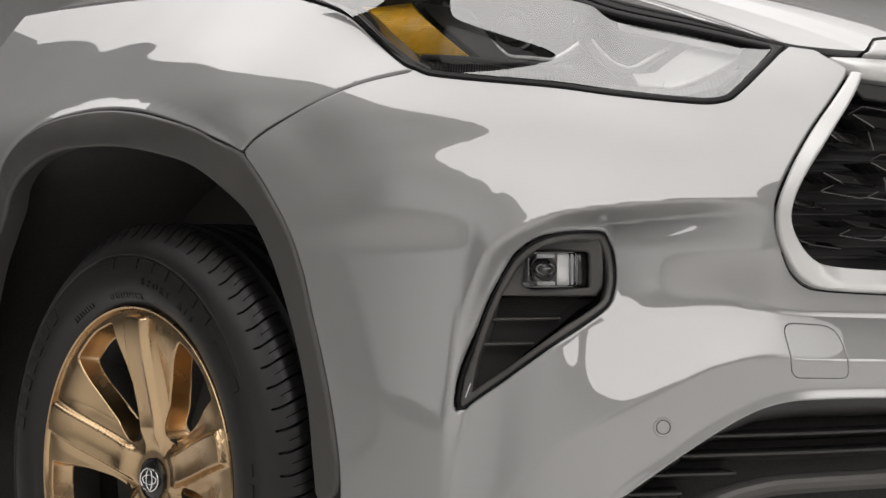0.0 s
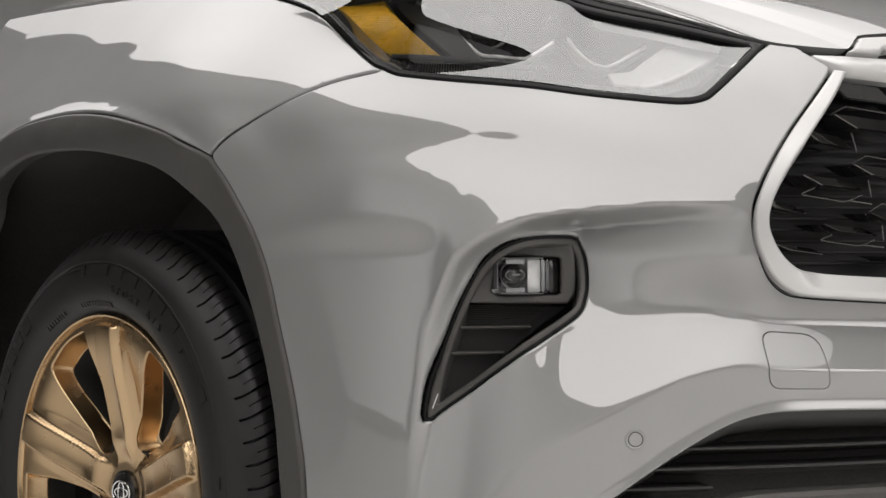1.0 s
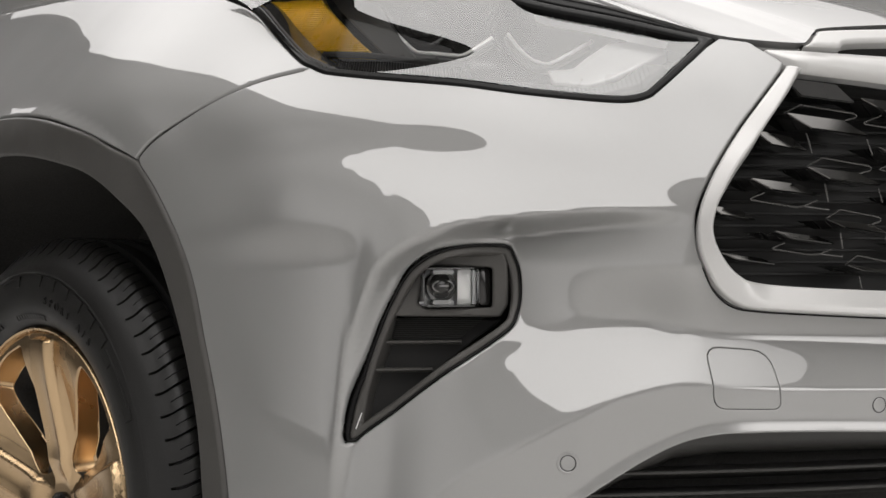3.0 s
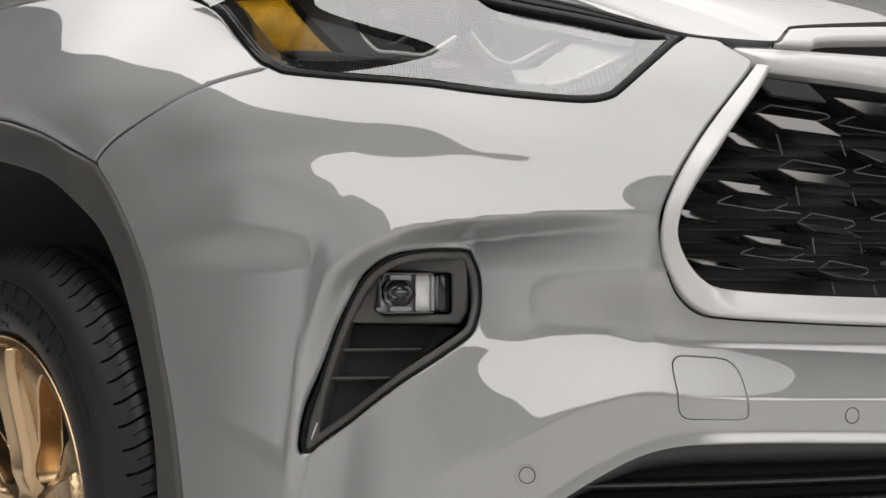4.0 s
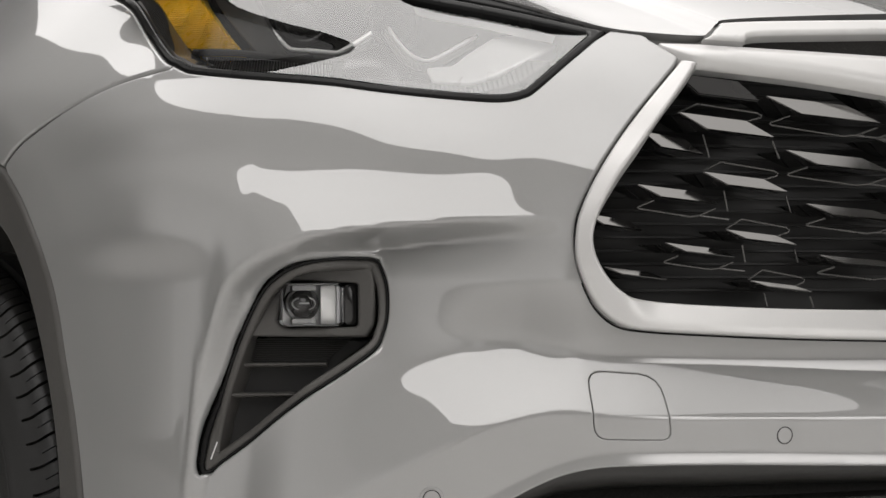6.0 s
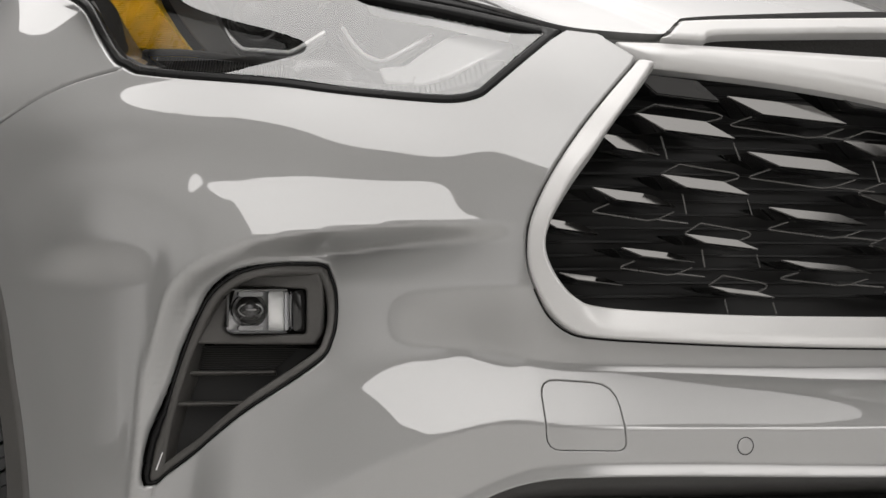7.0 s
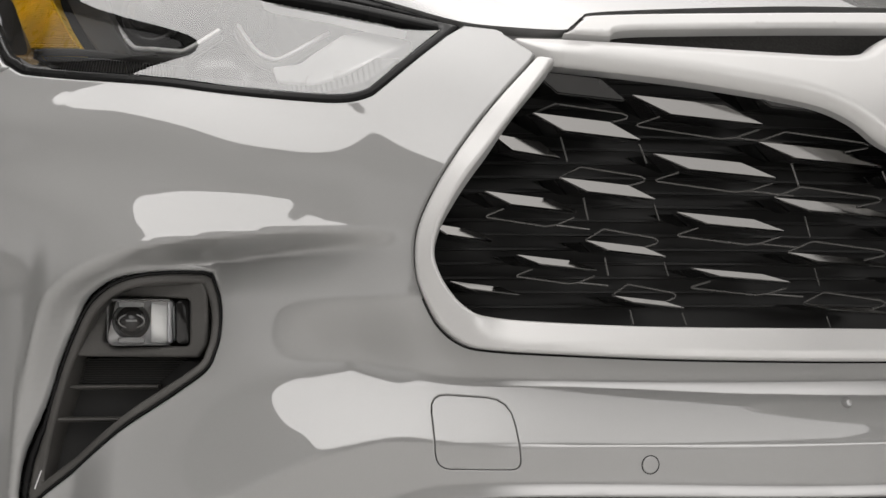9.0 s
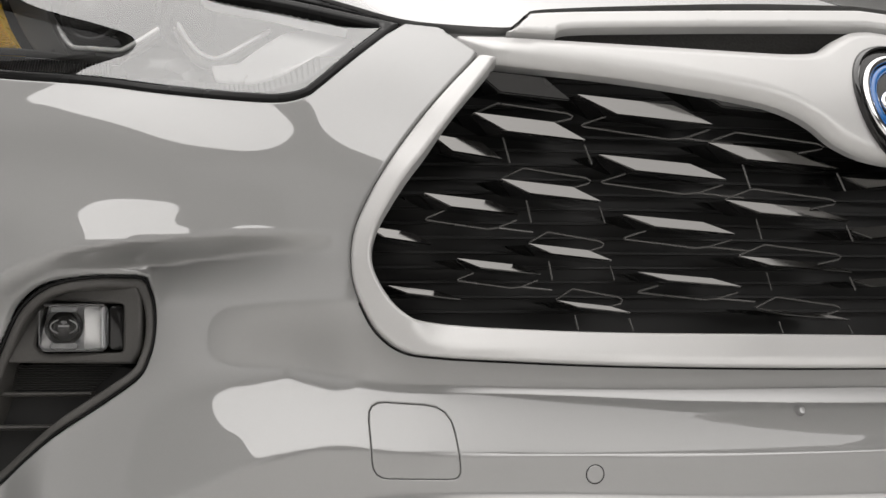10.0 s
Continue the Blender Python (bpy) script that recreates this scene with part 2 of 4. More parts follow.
def shape(u, z):
    """Offset outwards from the plan line."""
    u = np.abs(u)
    d = -lean_back(u, z) - lower_back(u, z)
    zr, zf, zh = RIDGE_Z(u), FOOT_Z(u), HEAD_Z(u)
    steep = (RIDGE_Z(u + .006) - RIDGE_Z(u - .006)) / .012
    below = (zr - z) / np.sqrt(1 + steep**2)
    d = d + RIDGE(u) * np.exp(-(below / .035)**2)
    s = (z - zf) / (zh - zf)
    ramp = np.clip(soft(s, .05) - soft(s - 1, 0.235), 0, 1)
    deep = LEDGE(u) + (POCKET(u) - LEDGE(u)) * ease((z - .60) / .085)
    d = d - deep * ramp * ease((below + .007) / .022)
    d = d + .0036 * np.exp(-(below / .0068)**2) * ease((u - .64) / .14) * ease((z - .45) / .05) * ease((.74 - z) / .05)
    d = d + .020 * np.exp(-((z - .86) / .07)**2) * ease((u - 1.15) / .35)
    reach = np.hypot(u - 1.655, z - .37)
    d = d - .09 * (soft(.625 - reach, .008) - soft(.552 - reach, .008)) * ease((z - .42) / .15)
    slope = (ARCH_Z(u + .006) - ARCH_Z(u - .006)) / .012
    over = np.maximum(z - ARCH_Z(u), 0) / np.sqrt(1 + slope**2)
    d = d + .42 * soft(.013 - over, .003) * ease((u - 1.29) / .06) * ease((2.0 - u) / .05)
    tilt = (INTAKE_Z(u + .006) - INTAKE_Z(u - .006)) / .012
    d = d + .0028 * np.exp(-((z - INTAKE_Z(u)) / np.sqrt(1 + tilt**2) / .0085)**2) * ease((.80 - u) / .06)
    d = d - .10 * soft(zf - z, .01) * ease((1.0 - u) / .2)
    return d


_du, _dz, _z0 = .004, .002, .12
_tab_u, _tab_z = np.meshgrid(np.arange(-2, 640) * _du, _z0 + np.arange(0, 520) * _dz, indexing="ij")
_table = shape(_tab_u, _tab_z)
_lean_table = lean_back(_tab_u, _tab_z)


def looked_up(table, u, z):
    """Smooth (Catmull-Rom) reading of a table over u and z."""
    a, b = np.abs(np.asarray(u, float)) / _du + 2, (np.asarray(z, float) - _z0) / _dz
    a, b = np.broadcast_arrays(np.clip(a, 1, table.shape[0] - 3.01), np.clip(b, 1, table.shape[1] - 3.01))
    i, j = a.astype(int), b.astype(int)

    def weights(s):
        return (-.5 * s + s**2 - .5 * s**3, 1 - 2.5 * s**2 + 1.5 * s**3, .5 * s + 2 * s**2 - 1.5 * s**3, -.5 * s**2 + .5 * s**3)
    wa, wb = weights(a - i), weights(b - j)
    return sum(wa[p] * wb[q] * table[i + p - 1, j + q - 1] for p in range(4) for q in range(4))


def offset(u, z):
    return looked_up(_table, u, z)


def surf(u, z, out=0.0):
    """The point of the body at u, z, moved out by some metres."""
    u, z = np.asarray(u, float), np.asarray(z, float)
    e = 1e-4
    tx, ty = plan_x(u + e) - plan_x(u - e), plan_y(u + e) - plan_y(u - e)
    ln = np.hypot(tx, ty)
    d = offset(u, z) + out
    return np.stack([plan_x(u) - ty / ln * d, plan_y(u) + tx / ln * d, z + 0 * u], -1)


def surf_normal(u, z):
    e = 4e-4
    n = np.cross(surf(u, z + e) - surf(u, z - e), surf(u + e, z) - surf(u - e, z))
    return n / np.linalg.norm(n, axis=-1, keepdims=True)


# ---- builders ----
def part(name, bm, mat, parent=None, label="", smooth=True):
    """One mesh object from a bmesh, under a thing or a part."""
    me = bpy.data.meshes.new(name)
    bm.normal_update()
    bm.to_mesh(me)
    bm.free()
    if smooth:
        me.polygons.foreach_set("use_smooth", [True] * len(me.polygons))
        me.set_sharp_from_angle(angle=radians(35))
    me.materials.append(mat)
    ob = new(name, me)
    ob.parent = parent
    return tagged(ob, label)


def mesh_part(name, verts, faces, mat, parent=None, label="", normals=None, sharp=35):
    me = bpy.data.meshes.new(name)
    me.from_pydata([tuple(v) for v in np.asarray(verts).tolist()], [], [tuple(int(i) for i in f) for f in faces])
    me.update()
    me.polygons.foreach_set("use_smooth", [True] * len(me.polygons))
    if normals is not None:
        me.normals_split_custom_set_from_vertices([tuple(n) for n in np.asarray(normals).tolist()])
    else:
        me.set_sharp_from_angle(angle=radians(sharp))
    me.materials.append(mat)
    ob = new(name, me)
    ob.parent = parent
    return tagged(ob, label)


def flow(points, n=8):
    """Smooth open curve through the points (centripetal feel, uniform Catmull-Rom), n steps a span."""
    p = np.array(points, float)
    p = np.vstack([2 * p[0] - p[1], p, 2 * p[-1] - p[-2]])
    s = np.linspace(0, 1, n, endpoint=False)[:, None]
    rows = [0.5 * (2 * b + (c - a) * s + (2 * a - 5 * b + 4 * c - d) * s**2 + (3 * b - 3 * c + d - a) * s**3) for a, b, c, d in zip(p, p[1:], p[2:], p[3:])]
    return np.vstack(rows + [p[-2:-1]])


def ring(*runs):
    """A closed outline out of runs, end to end, without doubled points."""
    p = np.vstack([np.atleast_2d(np.array(r, float)) for r in runs])
    keep = np.linalg.norm(p - np.roll(p, 1, 0), axis=1) > 4e-4
    return p[keep]


def fine(loop, step):
    """The closed outline with no edge longer than step."""
    rows = []
    for a, b in zip(loop, np.roll(loop, -1, 0)):
        n = max(1, int(np.ceil(np.linalg.norm(b - a) / step)))
        rows.append(a + (b - a) * np.arange(n)[:, None] / n)
    return np.vstack(rows)


def filleted(points, r, n=5):
    """A closed polygon with its corners rounded; r is one radius or one for each corner."""
    p = np.array(points, float)
    rs = np.broadcast_to(r, len(p))
    rows = []
    for a, b, c, k in zip(np.roll(p, 1, 0), p, np.roll(p, -1, 0), rs):
        u, v = a - b, c - b
        lu, lv = np.linalg.norm(u), np.linalg.norm(v)
        cut = min(k, lu * .48, lv * .48)
        s, e = b + u / lu * cut, b + v / lv * cut
        w = np.linspace(0, 1, n)[:, None]
        rows.append((1 - w)**2 * s + 2 * w * (1 - w) * b + w**2 * e)
    return np.vstack(rows)


def inside(p, loop):
    x, y = p[:, 0][:, None], p[:, 1][:, None]
    a, b = loop, np.roll(loop, -1, 0)
    hit = np.zeros(len(p), bool)
    for i in range(0, len(p), 4000):
        s = slice(i, i + 4000)
        cross = (a[:, 1] > y[s]) != (b[:, 1] > y[s])
        at = a[:, 0] + (y[s] - a[:, 1]) * (b[:, 0] - a[:, 0]) / np.where(b[:, 1] == a[:, 1], 1e-12, b[:, 1] - a[:, 1])
        hit[s] = (cross & (x[s] < at)).sum(1) % 2 == 1
    return hit


def edge_of(p, loops):
    """For each point the distance to the nearest outline and the way out over it."""
    a = np.vstack(loops)
    b = np.vstack([np.roll(q, -1, 0) for q in loops])
    gap, way = np.empty(len(p)), np.empty((len(p), 2))
    ab = b - a
    ln = (ab**2).sum(1)
    for i in range(0, len(p), 1500):
        q = p[i:i + 1500]
        s = np.clip(((q[:, None] - a) * ab).sum(-1) / ln, 0, 1)
        off = a + s[..., None] * ab - q[:, None]
        d = np.linalg.norm(off, axis=-1)
        k = d.argmin(1)
        gap[i:i + 1500] = d[np.arange(len(q)), k]
        way[i:i + 1500] = off[np.arange(len(q)), k]
    return gap, way


def triangulate(loops, step, coarse=None):
    """Triangles inside the first outline and outside the others: points, faces and the outlines' own indices."""
    from mathutils.geometry import delaunay_2d_cdt
    loops = [fine(q, step) for q in loops]
    low, high = loops[0].min(0), loops[0].max(0)
    xs = np.arange(low[0], high[0] + step, step)
    if coarse is not None:
        xs = np.r_[np.arange(low[0], coarse, step * 3), xs[xs > coarse]]
    ys = np.arange(low[1], high[1] + step, step * .9)
    gx, gy = np.meshgrid(xs, ys)
    gx[1::2] += step * .5
    grid = np.stack([gx.ravel(), gy.ravel()], -1)
    grid = grid[inside(grid, loops[0])]
    for q in loops[1:]:
        grid = grid[~inside(grid, q)]
    gap, _ = edge_of(grid, loops)
    grid = grid[gap > step * .55]
    rings, pts, edges = [], [], []
    for q in loops:
        ids = list(range(len(pts), len(pts) + len(q)))
        rings.append(ids)
        edges += list(zip(ids, ids[1:] + ids[:1]))
        pts += q.tolist()
    return loops, rings, pts, edges, grid, delaunay_2d_cdt


def skin(name, loops, mat, parent=None, label="", place=None, step=.006, roll=.003, depth=.012, out=0.0, coarse=None):
    """A panel on the body: outlines in u, z, a rounded edge and a turned-in flange."""
    place = place or (lambda u, z: (surf(u, z, out), surf_normal(u, z)))
    rolls = list(np.broadcast_to(roll, len(loops)))
    roll = max(rolls)
    loops, rings, pts, edges, grid, cdt = triangulate(loops, step, coarse)
    if roll:
        extra = []
        for q, roll_q in zip(loops, rolls):
            t = np.roll(q, -1, 0) - np.roll(q, 1, 0)
            nrm = np.stack([-t[:, 1], t[:, 0]], -1) / np.maximum(np.linalg.norm(t, axis=1, keepdims=True), 1e-9)
            for k in (.35, 1.0):
                for side in (-1, 1):
                    e = q + nrm * side * roll_q * k
                    ok = inside(e, loops[0])
                    for w in loops[1:]:
                        ok &= ~inside(e, w)
                    gap, _ = edge_of(e, loops)
                    extra.append(e[ok & (gap > roll_q * k * .9)])
        extra = np.vstack(extra)
        gap, _ = edge_of(grid, loops)
        pts_all = pts + extra.tolist() + grid[gap > roll * 1.3].tolist()
    else:
        pts_all = pts + grid.tolist()
    vs, _, fs, came, *_ = cdt([Vector(p) for p in pts_all], edges, [], 0, 1e-6)
    where = {k: i for i, ks in enumerate(came) for k in ks}
    v2 = np.array([(p[0], p[1]) for p in vs])
    fs = np.array([f for f in fs if len(f) == 3])
    mid = v2[fs].mean(1)
    ok = inside(mid, loops[0])
    for q in loops[1:]:
        ok &= ~inside(mid, q)
    fs = fs[ok]
    pos, nrm = place(v2[:, 0], v2[:, 1])
    if roll:
        gap, way = edge_of(v2, loops)
        roll = np.array(rolls)[np.argmin([edge_of(v2, [q])[0] for q in loops], 0)] if len(set(rolls)) > 1 else roll
        eps = 1e-4
        wayn = way / np.maximum(np.linalg.norm(way, axis=1, keepdims=True), 1e-9)
        p2, _ = place(v2[:, 0] + wayn[:, 0] * eps, v2[:, 1] + wayn[:, 1] * eps)
        tang = (p2 - pos) / eps
        tang /= np.maximum(np.linalg.norm(tang, axis=1, keepdims=True), 1e-9)
        for q, ids in zip(loops, rings):
            t = np.roll(q, -1, 0) - np.roll(q, 1, 0)
            n2 = np.stack([t[:, 1], -t[:, 0]], -1) / np.maximum(np.linalg.norm(t, axis=1, keepdims=True), 1e-9)
            test = inside(q + n2 * 3e-4, loops[0])
            for w in loops[1:]:
                test &= ~inside(q + n2 * 3e-4, w)
            n2[test] *= -1
            at = np.array([where[k] for k in ids])
            gap[at] = 0
            pe, _ = place(q[:, 0] + n2[:, 0] * eps, q[:, 1] + n2[:, 1] * eps)
            tt = (pe - pos[at]) / eps
            tang[at] = tt / np.maximum(np.linalg.norm(tt, axis=1, keepdims=True), 1e-9)
        k = np.clip(1 - gap / roll, 0, 1)
        tang -= (tang * nrm).sum(1, keepdims=True) * nrm
        pos = pos - nrm * (roll * (1 - np.sqrt(1 - k * k)))[:, None]
        tilt = np.minimum(k, .95)
        snrm = nrm * np.sqrt(1 - tilt * tilt)[:, None] + tang * tilt[:, None]
        snrm /= np.linalg.norm(snrm, axis=1, keepdims=True)
    else:
        snrm = nrm
    # face turn: agree with the normals
    fn = np.cross(pos[fs[:, 1]] - pos[fs[:, 0]], pos[fs[:, 2]] - pos[fs[:, 0]])
    bad = (fn * nrm[fs].mean(1)).sum(1) < 0
    fs[bad] = fs[bad][:, ::-1]
    verts, faces, norms = [*pos], fs.tolist(), [*snrm]
    if depth:
        for q, own in zip(loops, rings):
            ids = [where[k] for k in own]
            base = len(verts)
            for i in ids:
                side = tang[i] if max(rolls) else nrm[i]
                verts += [pos[i], pos[i] - nrm[i] * depth]
                norms += [side, side]
            m = len(ids)
            for j in range(m):
                a, b = base + 2 * j, base + 2 * ((j + 1) % m)
                f = [a, b, b + 1, a + 1]
                c = np.cross(np.array(verts[f[1]]) - verts[f[0]], np.array(verts[f[2]]) - verts[f[0]])
                if c @ norms[a] < 0:
                    f.reverse()
                faces.append(f)
    return mesh_part(name, verts, faces, mat, parent, label, norms)


def strip(name, path, width_out, section, mat, parent=None, label="", closed=False, sharp=35):
    """A bar swept along points: path rows are (place, outward, across) and the section rows (across, outward) in metres."""
    n, k = len(path), len(section)
    verts = [tuple(np.array(p) + np.array(o) * s[1] + np.array(c) * s[0]) for p, o, c in path for s in section]
    faces = []
    for i in range(n if closed else n - 1):
        for j in range(k):
            a, b = i * k + j, i * k + (j + 1) % k
            c, d = ((i + 1) % n) * k + (j + 1) % k, ((i + 1) % n) * k + j
            faces.append((a, b, c, d))
    if not closed:
        faces += [tuple(range(k))[::-1], tuple(range((n - 1) * k, n * k))]
    ob = mesh_part(name, verts, faces, mat, parent, label, sharp=sharp)
    bm = bmesh.new()
    bm.from_mesh(ob.data)
    bmesh.ops.recalc_face_normals(bm, faces=bm.faces)
    bm.to_mesh(ob.data)
    bm.free()
    return ob


def box(bm, size, at=(0, 0, 0), bevel=0.0, turn=None):
    made = bmesh.ops.create_cube(bm, size=1.0, matrix=Matrix.Translation(at) @ (turn or Matrix()) @ Matrix.Diagonal((*size, 1)))
    if bevel:
        edges = list({e for v in made["verts"] for e in v.link_edges})
        bmesh.ops.bevel(bm, geom=edges, offset=bevel, segments=2, affect="EDGES", profile=.5)
    return bm


def spun(profile, centre, n=96, arc=(0, 360), axis=(-1, 0, 0)):
    """Verts and faces of a profile (radius, along the axis) turned about the wheel's axis, which points out of the car."""
    k = len(profile)
    full = arc[1] - arc[0] >= 360
    steps = n if full else n + 1
    verts, faces = [], []
    for i in range(steps):
        a = radians(arc[0] + (arc[1] - arc[0]) * i / n)
        for r, x in profile:
            verts.append((centre[0] - x, centre[1] - r * math.cos(a), centre[2] + r * math.sin(a)))
    for i in range(n):
        for j in range(k - 1):
            a, b = i * k + j, i * k + j + 1
            c, d = ((i + 1) % steps) * k + j + 1, ((i + 1) % steps) * k + j
            faces.append((a, d, c, b))
    return verts, faces


# ---- studio hall ----
GROUND = 0.014


def slab(name, size, at, mat, label, category, kind="structure", turn=None):
    ob = part(name, box(bmesh.new(), size, (0, 0, 0), .004), mat, None, label)
    ob.matrix_world = Matrix.Translation(at) @ (turn or Matrix())
    return tagged(ob, label, category, "", kind)


slab("floor", (17.6, 21.6, .2), (1, -2, GROUND - .1), FLOOR, "pale grey smooth studio floor under the car", "floor")
slab("wall_back", (17, .3, 7), (1, 8.15, 3.5), WALL, "plain grey studio wall behind the car", "wall")
slab("wall_front", (17, .3, 7), (1, -12.15, 3.5), WALL, "plain grey studio wall facing the car's nose", "wall")
slab("wall_side", (.3, 20, 7), (-7.65, -2, 3.5), WALL, "plain grey studio side wall", "wall")
slab("wall_far", (.3, 20, 7), (9.65, -2, 3.5), WALL, "plain grey studio side wall", "wall")
slab("ceiling", (17.6, 21.6, .2), (1, -2, 7.1), WALL, "plain grey studio ceiling", "ceiling")


def softbox(where, size, strength, label, fade=None):
    """A hanging soft light: a shallow black tray with a glowing white cloth."""
    ob = new("softbox")
    ob.matrix_world = where
    w, h = size
    bm = bmesh.new()
    for sx, sy, lx, ly in ((0, h / 2, w + .06, .06), (0, -h / 2, w + .06, .06), (w / 2, 0, .06, h - .06), (-w / 2, 0, .06, h - .06)):
        box(bm, (lx, ly, .3), (sx, sy, .12))
    box(bm, (w, h, .03), (0, 0, .26))
    part("tray", bm, DARK, ob, "black tray")
    bm = bmesh.new()
    box(bm, (w - .08, h - .08, .01), (0, 0, .01))
    part("cloth", bm, glow("lit_cloth", (1.0, .972, .951), strength, fade), ob, "glowing white diffusion cloth", False)
    down = where.translation.z < 3
    for sx in (-.42, .42):
        for sy in ((-.42, .42) if not down else (.5,)):
            p = where @ Vector((sx * w, sy * h, .2))
            bm = bmesh.new()
            bmesh.ops.create_cone(bm, cap_ends=True, segments=8, radius1=.012, radius2=.012, depth=7.0 - p.z, matrix=where.inverted() @ Matrix.Translation((p.x, p.y, (7.0 + p.z) / 2)))
            part("hanger", bm, DARK, ob, "black steel hanger")
    return tagged(ob, label, "studio light", "studio lights")


softbox(pose(-.012, .422, 3.2, 0, 0, -106.7), (12.52, 4.66), 2.75, "large overhead softbox with white cloth", ((-6.2, -1.0, (.38, 1)), (-.6, 2.3, (1, .5))))
# two unseen fill softboxes, added to lift the nose and the car's side
softbox(look((3.4, -9.5, 2.3), (0, 0, 1.2)), (10.0, 3.4), 3.3, "wide unseen softbox added as fill before the car's nose", ((2.6, 5.0, (1, .2)), (-1.7, .2, (.45, 1)), (-5.0, -1.6, (.06, 1))))
softbox(look((-7.3, -1.2, 2.97), (0, -1.2, 2.97)), (14.0, 5.8), .72, "wide dim unseen softbox added as fill along the studio side", ((-7.0, -2.8, (.05, 1)), (-2.6, 2.9, (1, .3))))


# ---- the car ----
car = tagged(new("car"), "light grey SUV with bronze wheels and black grille on studio floor", "car")
car.location = (0, .945, GROUND)
CAR_BACK = Matrix.Translation((0, -.945, -GROUND))


def mine(ob):
    """Hang a part under the car, keeping its place in the world."""
    ob.parent = car
    ob.matrix_parent_inverse = CAR_BACK
    return ob


def other_side(ob):
    """The same part on the other side of the car."""
    return copy_thing(ob, Matrix.Scale(-1, 4, (1, 0, 0)))


def shell(u, z, out=0.0):
    """The body without its recess under the grille and round the fog lamp."""
    u = np.asarray(u, float)
    return surf(u, z, out - looked_up(_lean_table, u, z) - offset(u, z))


def on_shell(out):
    def f(u, z):
        e = 4e-4
        n = np.cross(shell(u, z + e) - shell(u, z - e), shell(u + e, z) - shell(u - e, z))
        return shell(u, z, out), n / np.linalg.norm(n, axis=-1, keepdims=True)
    return f


def mirrored(run):
    """The run on the other side, in the opposite order."""
    q = np.array(run, float)[::-1].copy()
    q[:, 0] *= -1
    return q


# outlines, u and z
CHROME_OUT = flow([(0, .619), (.15, .6205), (.298, .624), (.407, .629), (.47, .633), (.500, .6385), (.5225, .655), (.537, .680), (.5445, .705), (.5437, .735), (.5335, .763), (.516, .794), (.492, .827), (.462, .862), (.427, .896)], 6)
CHROME_IN = flow([(0, .650), (.15, .652), (.307, .654), (.41, .658), (.47, .6625), (.498, .669), (.518, .690), (.5285, .715), (.5257, .739), (.5148, .763), (.500, .787), (.4802, .812), (.4482, .852), (.412, .8935)], 6)
LAMP_LOW = flow([(.490, .9290), (.534, .8965), (.570, .868), (.5835, .8595), (.607, .8555), (.645, .8582), (.73, .868), (.818, .8785), (.937, .8905), (1.004, .8990), (1.024, .9035), (1.042, .9100)], 6)
LAMP_BACK = flow([(1.042, .9100), (1.062, .9170), (1.100, .9360), (1.138, .9560), (1.200, .990), (1.262, 1.012), (1.33, 1.030)], 5)
LAMP_TOP = flow([(1.33, 1.030), (1.17, 1.030), (.98, 1.019), (.8, .995), (.64, .9655), (.552, .945), (.490, .9290)], 6)
SEAM = flow([(1.040, .9090), (1.102, .899), (1.146, .886), (1.190, .869), (1.231, .851), (1.269, .833), (1.296, .816)], 6)
ARCH_OUT = flow([(1.296, .816), (1.272, .788), (1.247, .757), (1.216, .717), (1.189, .66), (1.172, .605), (1.152, .545), (1.134, .488), (1.121, .435), (1.118, .40)], 6)
ARCH_TOP = flow([(1.296, .816), (1.321, .828), (1.374, .85), (1.436, .867), (1.512, .882), (1.597, .892), (1.684, .895), (1.79, .889), (1.869, .869), (1.956, .826), (2.03, .77), (2.09, .70), (2.13, .61), (2.155, .5), (2.165, .36)], 6)
ARCH_IN = flow([(1.16, .378), (1.174, .477), (1.195, .548), (1.221, .619), (1.254, .684), (1.285, .728), (1.332, .766), (1.388, .798), (1.446, .815), (1.554, .833), (1.649, .839), (1.755, .838), (1.86, .818), (1.94, .787), (2.0, .742), (2.05, .68), (2.09, .60), (2.11, .5), (2.12, .36)], 6)
INTAKE = flow([(.80, .30), (.79, .345), (.765, .375), (.728, .396), (.665, .439), (.604, .476), (.562, .4955), (.526, .5035), (.49, .505), (.404, .504), (.135, .495), (0, .4935)], 6)
FOG = np.vstack([flow([(.9375, .4935), (.9375, .508), (.930, .548), (.9145, .593), (.8915, .6375), (.868, .672), (.8445, .691), (.819, .702), (.791, .707), (.7585, .7075)], 6),
                 flow([(.747, .7055), (.7375, .683), (.7340, .655), (.7365, .634), (.747, .6145), (.790, .5870), (.830, .5625), (.876, .5335), (.918, .506), (.931, .4955)], 6)])
TOW = filleted([(.5305, .5965), (.4575, .5910), (.4510, .5290), (.5275, .5310)], (.016, .022, .010, .014))


# painted panels
upper = ring(CHROME_OUT[:-1], [(.4265, .8985), (.4500, .9185), (.4525, .9235), (.486, .9285)], LAMP_LOW[2:], SEAM[1:-1] + np.array([-.0012, -.0008]), ARCH_OUT[1:], [(1.118, .36), (1.10, .30), (1.06, .27), (.84, .26)], INTAKE[:-1])
bumper_loop = ring(upper, mirrored(upper))
mine(skin("bumper_cover", [bumper_loop, FOG, TOW, np.array([(-u, z) for u, z in FOG])], PAINT, None, "light grey painted bumper cover", step=.0043, roll=(.0026, .0035, .0012, .0035), depth=.018, coarse=-.15))
mine(skin("tow_eye_cover", [TOW + (TOW.mean(0) - TOW) * .016], PAINT, None, "square light grey tow eye cover", step=.004, roll=.0010, depth=.006))
